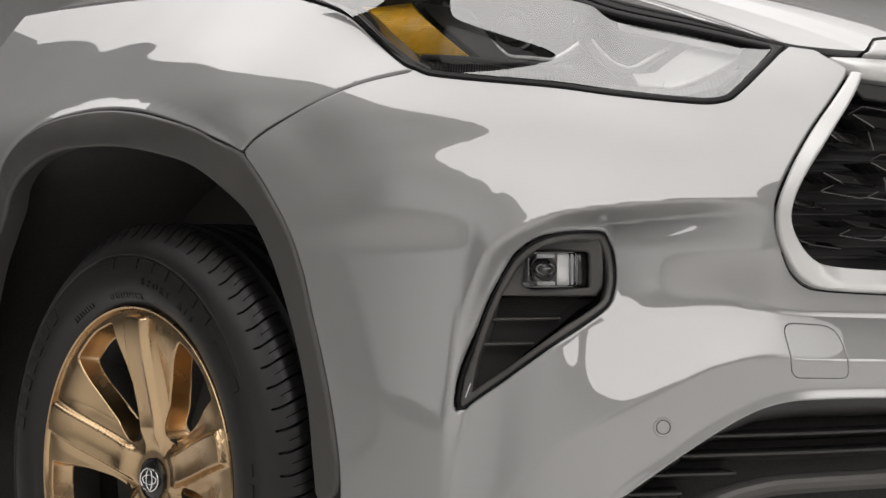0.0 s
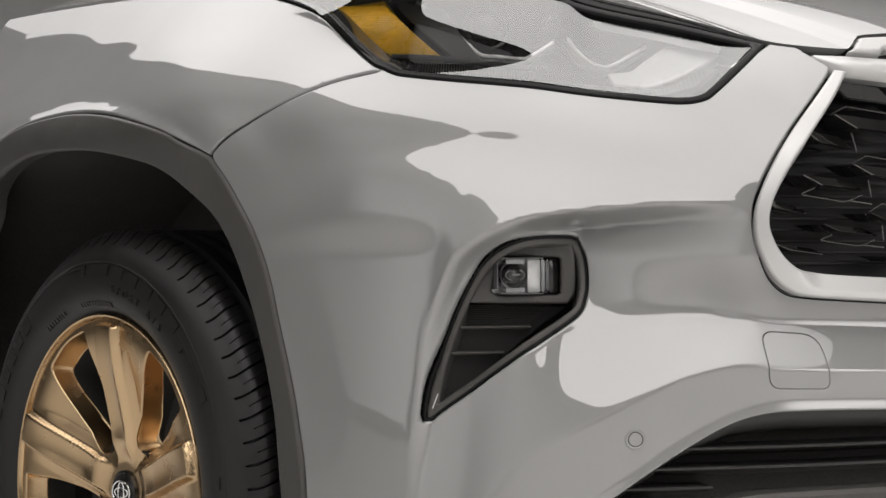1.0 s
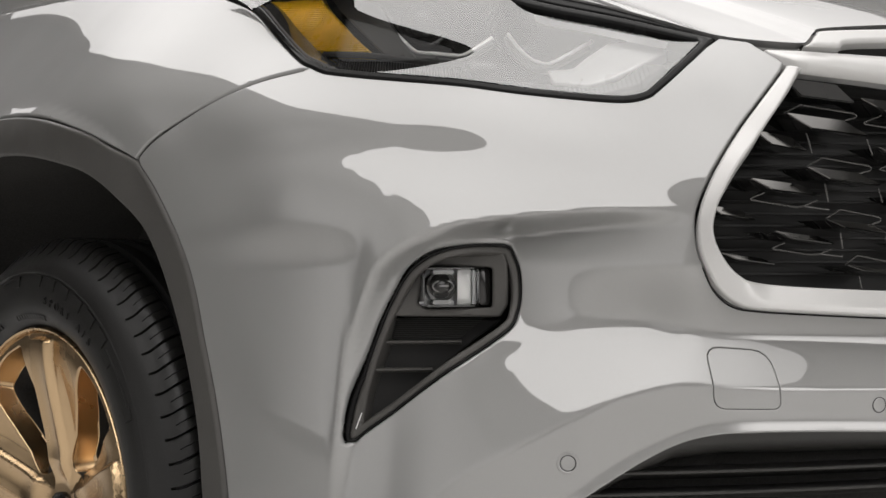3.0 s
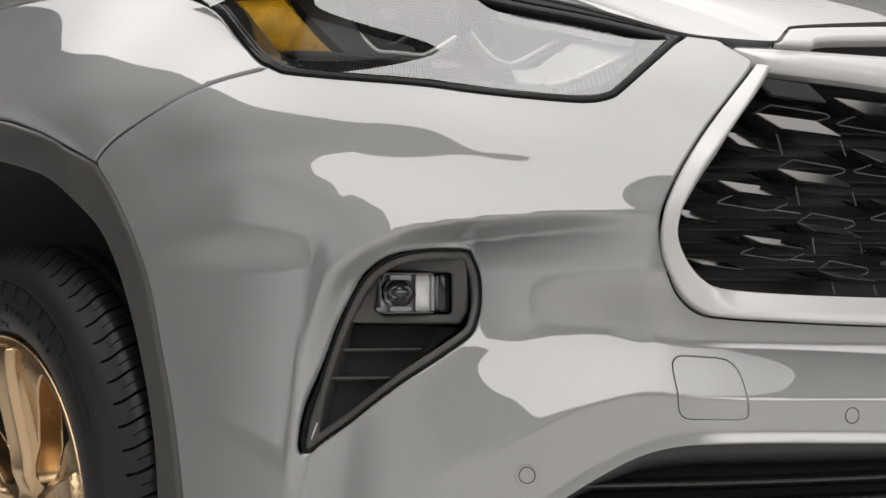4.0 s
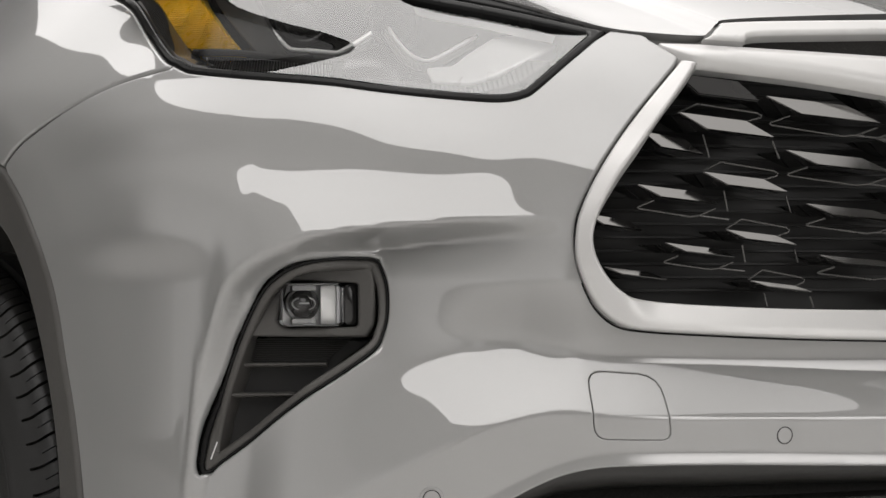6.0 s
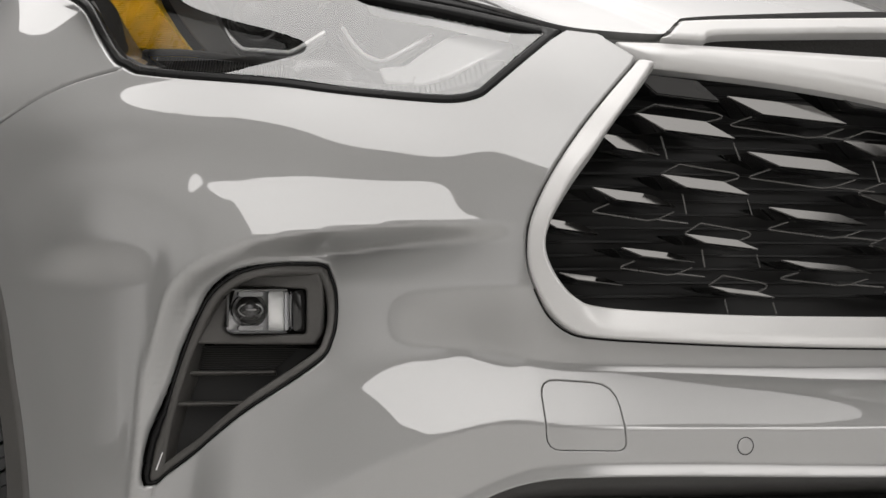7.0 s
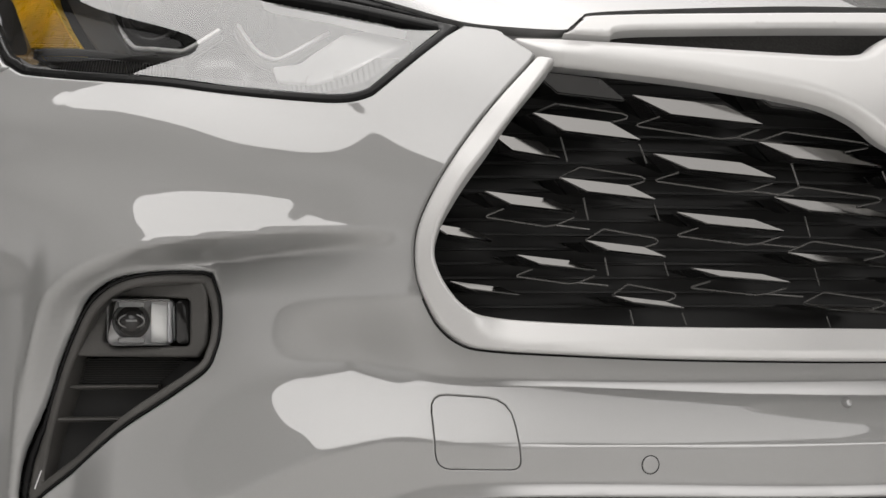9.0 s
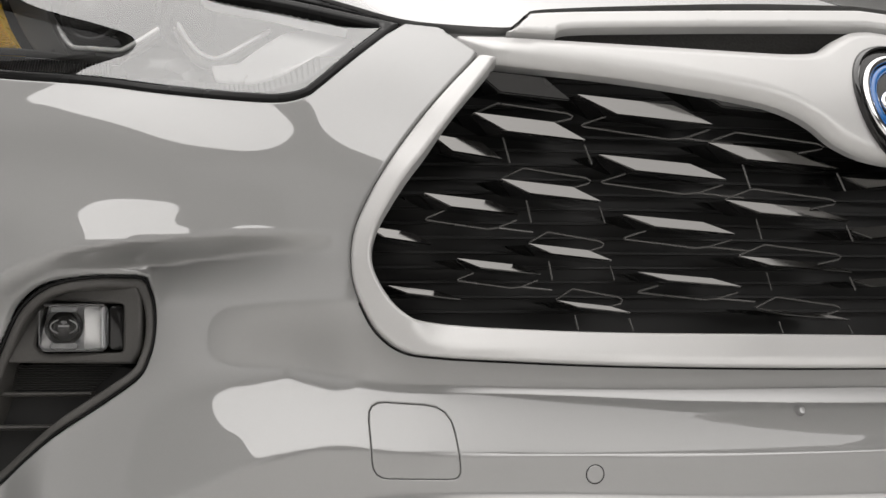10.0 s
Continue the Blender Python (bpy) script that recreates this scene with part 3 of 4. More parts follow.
fender_loop = ring(SEAM[::-1][1:] + np.array([.0014, .001]), LAMP_BACK[1:], [(1.36, 1.037), (1.6, 1.062), (1.85, 1.08), (2.12, 1.095), (2.26, 1.10), (2.26, .36)], ARCH_TOP[::-1])
fender = mine(skin("fender", [fender_loop], PAINT, None, "light grey front fender", step=.008, roll=.003, depth=.015))
clad_loop = ring(ARCH_OUT[::-1][:-1] + np.array([.0008, 0]), ARCH_TOP - np.array([0, .0010]), ARCH_IN[::-1], [(1.145, .372), (1.125, .385)])
cladding = mine(skin("arch_cladding", [clad_loop], CLAD, None, "dark grey textured wheel arch cladding", step=.008, roll=.006, depth=.03, out=.004))
other_side(fender)
other_side(cladding)


# bonnet
def bonnet():
    edge = flow([(0, .967), (.12, .961), (.25, .951), (.352, .942), (.370, .9365), (.384, .9265), (.397, .922), (.447, .9255), (.490, .9325), (.552, .953), (.64, .977), (.8, 1.009), (.98, 1.032), (1.17, 1.041), (1.33, 1.037), (1.6, 1.065), (1.85, 1.083), (2.12, 1.098)], 6)
    p = surf(edge[:, 0], edge[:, 1])
    p = np.vstack([p[:0:-1] * [-1, 1, 1], p])
    cols, rows = len(p), 26
    verts = []
    for j in range(rows):
        s = j / (rows - 1)
        for q in p:
            y = q[1] + (1.42 - q[1]) * s if q[1] < 1.40 else q[1] + .02 * s
            x = q[0] * (1 - .25 * s * max(0, (q[1] - .2)))
            crown = 1.13 + .045 * (1 - (x / .95)**2)
            rise = 1 - (1 - s)**2.0
            verts.append((x, y, q[2] + max(crown - q[2], .006) * rise))
    faces = [(j * cols + i, j * cols + i + 1, (j + 1) * cols + i + 1, (j + 1) * cols + i) for j in range(rows - 1) for i in range(cols - 1)]
    base = len(verts)
    verts += [(a, b + .012, c - .006) for a, b, c in p]
    faces += [(i, base + i, base + i + 1, i + 1) for i in range(cols - 1)]
    ob = mesh_part("bonnet", verts, faces, PAINT, None, "light grey bonnet", sharp=50)
    bm = bmesh.new()
    bm.from_mesh(ob.data)
    bmesh.ops.recalc_face_normals(bm, faces=bm.faces)
    bm.to_mesh(ob.data)
    bm.free()
    return mine(ob)


bonnet()


# ---- grille ----
grille_loop = ring(CHROME_OUT[:-1], flow([(.42, .9), (.3, .905), (.15, .905), (0, .905)], 5))
grille_loop = ring(grille_loop, mirrored(grille_loop))
grille = mine(skin("grille", [grille_loop], MESH, None, "black mesh grille in a satin silver frame", place=on_shell(-.085), step=.02, roll=0, depth=0))
frame_loop = ring(mirrored(CHROME_OUT), CHROME_OUT[1:], CHROME_IN[::-1], mirrored(CHROME_IN)[::-1][1:])


def frame_place(u, z):
    """The surround: its lower run leans back towards the mesh, with a narrow step along its foot."""
    def at(u, z):
        foot = np.interp(np.abs(u), CHROME_OUT[:25, 0], CHROME_OUT[:25, 1])
        rise = np.clip(z - foot, 0, .05) * ease((.512 - np.abs(u)) / .05) * ease((.715 - z) / .03)
        return shell(u, z, .008 - .40 * soft(rise - .009, .002))
    e = 4e-4
    n = np.cross(at(u, z + e) - at(u, z - e), at(u + e, z) - at(u - e, z))
    return at(u, z), n / np.linalg.norm(n, axis=-1, keepdims=True)


skin("frame", [frame_loop], SATIN, grille, "satin silver surround", place=frame_place, step=.005, roll=.0035, depth=.012, coarse=-.1)
joint = CHROME_OUT[:-4] + np.array([.0012, -.0012])
joint = ring(mirrored(joint), joint[1:])
BAR_LOW = flow([(.4490, .9205), (.443, .909), (.422, .899), (.406, .8945), (.347, .8895), (.294, .8845), (.24, .878), (.184, .870), (.150, .8635), (.126, .8545), (.106, .842), (.086, .825), (.056, .812), (.02, .806), (0, .805)], 6)
BAR_TOP = flow([(0, .945), (.025, .942), (.05, .932), (.075, .9195), (.105, .9150), (.165, .9145), (.282, .9160), (.352, .9175), (.393, .9185), (.4490, .9205)], 6)
bar_loop = ring(BAR_LOW[:-1], mirrored(BAR_LOW)[:-1], mirrored(BAR_TOP)[:-1], BAR_TOP[:-1])


skin("wing_bar", [bar_loop], SATIN, grille, "satin silver wing-shaped bar", place=on_shell(.006), step=.005, roll=.014, depth=.008, coarse=-.06)
TRIM_TOP = flow([(.396, .9200), (.386, .9240), (.372, .9345), (.353, .9395), (.207, .9490), (.1, .956), (0, .9625)], 6)
TRIM_LOW = flow([(0, .946), (.12, .939), (.25, .931), (.333, .9255), (.350, .9190)], 6)
trim_loop = ring(TRIM_TOP, mirrored(TRIM_TOP)[1:], mirrored(TRIM_LOW), TRIM_LOW[1:])
skin("upper_trim", [trim_loop], SATIN, grille, "slim satin silver trim under the bonnet", place=on_shell(.008), step=.006, roll=.004, depth=.009, coarse=-.06)
slot_loop = ring(flow([(.37, .914), (.3, .910), (.1, .910), (0, .915)], 5), mirrored(flow([(.37, .914), (.3, .910), (.1, .910), (0, .915)], 5))[1:], mirrored(flow([(0, .95), (.2, .94), (.37, .925)], 5))[1:], flow([(0, .95), (.2, .94), (.37, .925)], 5)[1:])
skin("slot", [slot_loop], DARK, grille, "black slot", place=on_shell(-.045), step=.012, roll=0, depth=0)


def grille_point(u, z, out):
    return Vector(shell(np.array([u]), np.array([z]), out)[0])


# where each fin begins and how long it is
FINS = [(.334, .861, .131), (.318, .808, .124), (.296, .756, .111), (.280, .706, .104),
        (.432, .842, .101), (.410, .785, .091), (.385, .730, .078), (.358, .681, .070),
        (.480, .772, .085), (.450, .717, .076), (.511, .694, .064), (.528, .744, .054), (.470, .823, .060),
        (.208, .822, .136), (.194, .771, .131), (.178, .721, .122), (.159, .674, .102),
        (.225, .874, .132), (.430, .881, .088)]
MIDDLE = [(.067, .796), (.060, .747), (.054, .700)]


def fin(u, z, w, drop=None, back=.27):
    """Corners: a upper left, b lower left, c lower right, d upper right; the facet leans back by thirty degrees."""
    drop = .010 + (z - .67) * .065 if drop is None else drop
    h = .0035 + max(z - .66, 0) * .058
    b = grille_point(u - back * w, z - h * .95 - drop * .1, -.021)
    c = grille_point(u - w, z - drop, -.021)
    ahead = min(.85 * (b.y - c.y), .012) if z < .87 else 0
    b += Vector((-.5 * ahead, -ahead, 0))
    run = Vector((c.x - b.x, c.y - b.y, 0)).normalized()
    # top facets tip forward so that they stay dark under the wing bar
    a = b - run * back * w + Vector((0, 0, h * .95 + drop * .1)) + Vector((-run.y, run.x, 0)) * (.577 if z < .87 else -.2) * h
    return [a, b, c, a + c - b]


def fin_part(corners, flip=False):
    """A black wedge that runs back into the mesh, with a silver facet and a thin bright lower edge."""
    a, b, c, d = [Vector((-p.x if flip else p.x, p.y, p.z)) for p in corners]

    def solid(name, points, faces, mat, parent, label):
        bm = bmesh.new()
        vs = [bm.verts.new(v) for v in points]
        for f in faces:
            bm.faces.new([vs[k] for k in f])
        bmesh.ops.recalc_face_normals(bm, faces=bm.faces)
        return part(name, bm, mat, parent, label, False)
    under, tail = Vector((0, .0014, -.0014)), Vector((0, .050, .001))
    low = [p + under for p in (a, b, c, d)]
    ob = solid("fin", low + [p + tail for p in low], [(0, 1, 2, 3), (0, 4, 5, 1), (1, 5, 6, 2), (2, 6, 7, 3), (3, 7, 4, 0), (7, 6, 5, 4)], GLOSS, grille, "")
    lift = Vector((0, .0012, -.0009))
    # top facets swap silver for black: the wing bar's shade put into the material
    solid("facet", [a, b, c, d] + [p + lift for p in (a, b, c, d)], [(0, 1, 2, 3), (0, 4, 5, 1), (1, 5, 6, 2), (2, 6, 7, 3), (3, 7, 4, 0), (7, 6, 5, 4)], FIN if a.z < .87 else GLOSS, ob, "dark silver facet" if a.z < .87 else "facet in black for the shade under the wing bar")
    return ob


for u, z, w in FINS:
    c = fin(u, z, w)
    fin_part(c)
    fin_part(c, True)
for u, z in MIDDLE:
    fin_part(fin(u, z, 2 * u, 0.0, .2))


def rod(name, points, r, mat, parent, label="", sides=6):
    """A thin round bar along points."""
    pts = [Vector(p) for p in points]
    verts, faces = [], []
    for i, p in enumerate(pts):
        d = (pts[min(i + 1, len(pts) - 1)] - pts[max(i - 1, 0)]).normalized()
        x = d.cross(Vector((.13, 1, .21))).normalized()
        y = d.cross(x)
        for k in range(sides):
            a = 2 * math.pi * k / sides
            verts.append(p + (x * math.cos(a) + y * math.sin(a)) * r)
    for i in range(len(pts) - 1):
        for k in range(sides):
            faces.append((i * sides + k, i * sides + (k + 1) % sides, (i + 1) * sides + (k + 1) % sides, (i + 1) * sides + k))
    faces += [tuple(range(sides))[::-1], tuple(range((len(pts) - 1) * sides, len(pts) * sides))]
    return mesh_part(name, [tuple(v) for v in verts], faces, mat, parent, label, sharp=60)


joint = joint[joint[:, 1] < .68]
rod("joint", surf(joint[:, 0], joint[:, 1], -.0008), .0011, SEAL, grille, "dark joint round the frame", 5)


# thin ribs that edge the cells under and over the fins, greyed for the glint on their bevels
def rib(line):
    for sign in (1, -1):
        rod("rib", [Vector((sign * p.x, p.y, p.z)) for p in (grille_point(a, b, -.025) for a, b in line)], .0010, EDGE, grille)


for i, (u, z, w) in enumerate(FINS[:17]):
    k = .55 + (z - .66) * 2.25
    if i < 4 or 8 <= i < 10:
        rib([(u - .20 * w, z - .018 * k), (u - .02 * w, z - .0258 * k), (u - .012 * w, z - .0268 * k), (u - .03 * w, z - .028 * k), (u - .66 * w, z - .0372 * k), (u - .78 * w, z - .0355 * k), (u - .985 * w, z - .027 * k)])
        rib([(u - .78 * w, z - .0357 * k), (u - 1.16 * w, z - .040 * k)])
    elif i not in (10, 11, 12):
        rib([(u, z + .0005), (u - .223 * w, z + .0103), (u - .86 * w, z + .0027), (u - .91 * w, z + .0003), (u - .89 * w, z - .0022), (u - .70 * w, z - .0068)])
        rib([(u - .25 * w, z - .021 * k), (u - .30 * w, z - .044 * k)])
        rib([(u - 1.0 * w, z - .026 * k), (u - 1.06 * w, z - .044 * k)])
for k in range(17):
    z = .672 + .013 * k
    half = float(np.interp(z, [.66, .69, .715, .74, .79, .85, .89], [.48, .51, .52, .515, .49, .44, .40]))
    rod("slat", [grille_point(half * s / 8, z, -.07) for s in range(-8, 9)], .0016, MESH, grille, sides=5)


# emblem: plain shapes
def disc_place(r, out, n=48):
    return [grille_point(r[0] * math.cos(2 * math.pi * i / n), .862 + r[1] * math.sin(2 * math.pi * i / n), out) for i in range(n)]


def emblem():
    rim = [(.0600, .0600, .002), (.0600, .0600, .011), (.0585, .0585, .0135), (.0565, .0565, .012), (.056, .056, .008)]
    rows = [disc_place(r[:2], r[2]) for r in rim]
    n = len(rows[0])
    verts = [tuple(p) for row in rows for p in row]
    faces = [(j * n + i, j * n + (i + 1) % n, (j + 1) * n + (i + 1) % n, (j + 1) * n + i) for j in range(len(rim) - 1) for i in range(n)]
    ob = mesh_part("emblem", verts, faces, GLOSS, grille, "round emblem with silver and blue shapes")
    for name, mat, rs in (("back_plate", GLOSS, [(.0570, .0570, .008), (.035, .035, .0095), (.001, .001, .010)]),):
        rows = [disc_place(r[:2], r[2]) for r in rs]
        verts = [tuple(p) for row in rows for p in row]
        faces = [(j * n + i, j * n + (i + 1) % n, (j + 1) * n + (i + 1) % n, (j + 1) * n + i) for j in range(len(rs) - 1) for i in range(n)]
        mesh_part(name, verts, faces, GLOSS, ob, "gloss black disc")
    pts = [grille_point(.0425 * math.cos(2 * math.pi * i / n), .862 + .0365 * math.sin(2 * math.pi * i / n), .0095) for i in range(n + 1)]
    rod("halo", pts, .0042, BLUE, ob, "blue oval", 8)
    for rx, rz, w in ((.0505, .045, .0042), (.018, .038, .0033), (.034, .014, .0033)):
        pts = [grille_point(rx * math.cos(2 * math.pi * i / n), .862 + rz * math.sin(2 * math.pi * i / n), .011) for i in range(n + 1)]
        rod("oval", pts, w, CHROME, ob, "chrome oval", 8)
    return ob


emblem()


# ---- lower intake ----
back_loop = ring([(.84, .24)], INTAKE[:-1] + np.array([0, .02]), mirrored(INTAKE[:-1] + np.array([0, .02])), [(-.84, .24)])
intake = mine(skin("lower_intake", [back_loop], DARK, None, "black lower air intake with flat louvres", place=on_shell(-.09), step=.02, roll=0, depth=0))


def across(name, u, z, out, section, mat, label=""):
    """A bar along the intake through u and z, its front at the given depth."""
    rows = []
    for a, b in zip(u, z):
        n = surf_normal(np.array([a]), np.array([.45]))[0]
        n = np.array((n[0], n[1], 0)) / math.hypot(n[0], n[1])
        rows.append((shell(np.array([a]), np.array([b]), out)[0], n, np.array((0, 0, 1.0))))
    return strip(name, rows, 0, section, mat, intake, label)


EDGE_BAR = [(-.012, -.060), (-.0022, -.004), (-.0012, .0012), (.0006, .0018), (.0018, .0006), (.0024, -.060)]
for z, half in ((.464, .640), (.4415, .678)):
    u = np.linspace(-half, half, 61)
    across("louvre", u, 0 * u + z, -.030, EDGE_BAR, BLACK)
for z, far, near in ((.419, .712, .585), (.397, .742, .655), (.375, .772, .70)):
    for sign in (1, -1):
        u = sign * np.linspace(far, near, 12)
        across("short_louvre", u, 0 * u + z, -.034, EDGE_BAR, BLACK)
u = np.linspace(-.74, .74, 91)
across("upper_panel", u, np.interp(np.abs(u), [0, .30, .50, .56, .62, .66, .70, .74], [.490, .496, .4975, .492, .468, .446, .420, .392]), -.026, [(-.016, -.030), (-.008, -.006), (.0, .0), (.010, .002), (.012, -.05), (-.016, -.05)], BLACK, "dark grey panel under the bumper edge")
lower = flow([(.70, .330), (.665, .362), (.62, .387), (.57, .401), (.50, .407), (.25, .4085), (0, .409)], 8)
lower = ring(lower, mirrored(lower)[1:])
across("lower_bar", lower[:, 0], lower[:, 1], -.012, [(-.014, -.03), (-.012, -.006), (-.006, .001), (.001, .002), (.006, -.002), (.0075, -.010), (.008, -.04)], CLAD, "dark grey lower bar")


# parking sensors
def sensor(u, z, seat):
    p, n = Vector(surf(np.array([u]), np.array([z]))[0]), Vector(surf_normal(np.array([u]), np.array([z]))[0])
    m = Matrix.Translation(p) @ n.to_track_quat("Z", "Y").to_matrix().to_4x4()
    prof = [(0, .0008), (.0070, .0008), (.0076, .0003), (.0079, -.006)]
    ob = mine(lathe("parking_sensor", prof, PAINT, m, None, "round light grey parking sensor"))
    if seat:
        lathe("seat_ring", [(.0086, -.004), (.0086, .0006), (.0094, .0012), (.0115, .001), (.0125, -.003)], PAINT, m, ob, "raised round seat")
    lathe("seal", [(.0078, -.004), (.0078, .0003), (.0086, .0003), (.0086, -.004)], SEAL, m, ob, "dark seal")
    return ob


def lathe(name, prof, mat, m, parent, label="", n=32):
    k = len(prof)
    verts = [m @ Vector((r * math.cos(2 * math.pi * i / n), r * math.sin(2 * math.pi * i / n), z)) for i in range(n) for r, z in prof]
    faces = [(i * k + j, ((i + 1) % n) * k + j, ((i + 1) % n) * k + j + 1, i * k + j + 1) for i in range(n) for j in range(k - 1)]
    return mesh_part(name, [tuple(v) for v in verts], faces, mat, parent, label)


for u, z in ((.6815, .477), (.331, .531), (-.331, .531), (-.6815, .477)):
    sensor(u, z, abs(u) > .5)
nub_at, nub_n = Vector(surf(np.array([.113]), np.array([.581]))[0]), Vector((0, -1, .15)).normalized()
mine(lathe("camera_nub", [(.0005, .006), (.003, .0058), (.0045, .004), (.0055, -.004)], PAINT, Matrix.Translation(nub_at) @ nub_n.to_track_quat("Z", "Y").to_matrix().to_4x4(), None, "small light grey round nub", 20))


# ---- headlamps ----
LAMP = ring(LAMP_LOW[:-1], LAMP_BACK[:-1], LAMP_TOP[:-1])
LAMP_MID = np.array([.80, .93])


def shrunk(loop, d):
    """The closed outline moved in by d."""
    q = fine(loop, .006)
    t = np.roll(q, -1, 0) - np.roll(q, 1, 0)
    n = np.stack([-t[:, 1], t[:, 0]], -1) / np.linalg.norm(t, axis=1, keepdims=True)
    if not inside(q[:1] + n[:1] * 1e-4, loop)[0]:
        n = -n
    e = q + n * d
    gap, _ = edge_of(e, [q])
    return e[gap > abs(d) * .97]


def bowl(name, loop, top, bottom, mat, parent, label, shrink=0.0):
    """Wall ring between two depths under an outline."""
    a = fine(loop, .008)
    b = a + (LAMP_MID - a) * shrink
    p, q = surf(a[:, 0], a[:, 1], top), surf(b[:, 0], b[:, 1], bottom)
    n = len(a)
    faces = [(i, (i + 1) % n, n + (i + 1) % n, n + i) for i in range(n)]
    return mesh_part(name, np.vstack([p, q]), faces, mat, parent, label, sharp=60)


SEAL_IN = shrunk(LAMP, .0085)
headlamp = mine(skin("headlamp", [shrunk(LAMP, .004)], GLOSS, None, "headlamp with clear cover and amber reflector", step=.015, roll=0, depth=0, out=-.105))
skin("seal", [LAMP, SEAL_IN], SEAL, headlamp, "black rubber seal", step=.006, roll=.003, depth=.02, out=.0005)
bowl("wall", SEAL_IN, -.004, -.105, GLOSS, headlamp, "gloss black wall")
gap_top = np.array([(u, z + .0105 * min(1, max(0, (u - .495) / .12)) + .001) for u, z in LAMP_TOP])
skin("gap_strip", [ring(LAMP_TOP[:-2] + np.array([0, .0008]), gap_top[::-1][2:])], SEAL, headlamp, "black strip along the gap under the bonnet edge", step=.008, roll=.002, depth=.01, out=-.004)


def cover_place(u, z):
    """The clear cover: on the body's line, leaning back a little more at the inner corner."""
    def at(u, z):
        low = np.interp(u, LAMP_LOW[:, 0], LAMP_LOW[:, 1])
        dip = .012 * (1 - np.exp(-np.maximum(z - low, 0) / .028)) * ease((.80 - u) / .12)
        start = np.interp(u, [.70, .72, .80, .90, 1.0], [.918, .912, .908, .905, .905])
        stop = np.interp(u, [.70, .72, .80, .90, 1.0], [.918, .920, .932, .950, .968])
        swell = .34 * (soft(z - start, .006) - soft(z - stop, .006)) - .12 * soft(z - stop, .01)
        upright = .34 * (soft(z - .925, .012) - soft(z - .985, .012)) * ease((u - .99) / .09)
        return surf(u, z, .001 - dip + np.maximum(swell, -.004) * ease((u - .70) / .05) * ease((1.06 - u) / .07) + upright)
    e = 7e-3
    n = np.cross(at(u, z + e) - at(u, z - e), at(u + e, z) - at(u - e, z))
    return at(u, z), n / np.linalg.norm(n, axis=-1, keepdims=True)


cover = skin("cover", [shrunk(LAMP, .0075)], GLASS, headlamp, "clear plastic cover", place=cover_place, step=.005, roll=0, depth=0)
cover.visible_shadow = False
skin("reflector", [filleted([(1.27, 1.020), (1.21, 1.000), (1.13, .957), (1.080, .932), (.985, .9245), (1.05, .959), (1.115, .995), (1.15, 1.018)], .006)], AMBER, headlamp, "ribbed amber reflector", step=.006, roll=.002, depth=.01, out=-.03)
for k in range(26):
    s = k / 25
    a, b = np.array([1.228, 1.008]) * (1 - s) + np.array([1.085, .936]) * s, np.array([1.125, 1.000]) * (1 - s) + np.array([.992, .9275]) * s
    rod("rib", [surf(np.array([c[0]]), np.array([c[1]]), -.0285)[0] for c in (a, a * .5 + b * .5, b)], .0012, AMBER, headlamp, sides=5)
# black mask beside the amber, ribbed strips of clear plastic below
skin("mask", [filleted([(1.14, 1.012), (1.105, .991), (1.042, .957), (.98, .9235), (.925, .916), (.975, .95), (1.03, .99)], .005)], BLACK, headlamp, "black mask", step=.01, roll=.002, depth=.01, out=-.045)
skin("lower_strip", [filleted([(1.065, .926), (1.048, .919), (1.012, .9045), (.874, .8905), (.868, .8935), (.840, .9030), (.98, .918)], .003)], FLUTE, headlamp, "grey ribbed strip", step=.008, roll=.002, depth=.02, out=-.035)
skin("corner_strip", [filleted([(.862, .8925), (.874, .8895), (.744, .8775), (.631, .8665), (.584, .8770), (.548, .900), (.573, .902), (.608, .8825), (.638, .8765), (.746, .8860)], .003)], FLUTE, headlamp, "grey ribbed strip round the corner", step=.006, roll=.002, depth=.02, out=-.03)
for k in range(46):
    u = 1.036 - .0042 * k
    low = float(np.interp(u, [.84, .874, 1.02, 1.07], [.8905, .893, .9075, .926]))
    high = float(np.interp(u, [.84, .98, 1.08], [.9015, .9160, .9270]))
    rod("flute", [surf(np.array([a]), np.array([z]), -.033)[0] for a, z in ((u, low), (u + .005, high))], .0011, GLOSS, headlamp, sides=5)
for k in range(54):
    u = .866 - .0056 * k
    low = float(np.interp(u, [.56, .584, .631, .744, .874], [.894, .879, .8685, .8795, .891]))
    high = float(np.interp(u, [.573, .608, .638, .746, .87], [.898, .881, .8752, .8845, .8925]))
    rod("flute", [surf(np.array([a]), np.array([z]), -.028)[0] for a, z in ((u, low), (u + .002, high))], .0008, EDGE, headlamp, sides=4)
rod("dark_edge", [surf(np.array([u]), np.array([z]), -.03)[0] for u, z in flow([(1.066, .929), (.99, .9225), (.9, .911), (.835, .905)], 5)], .0035, BLACK, headlamp, sides=6)
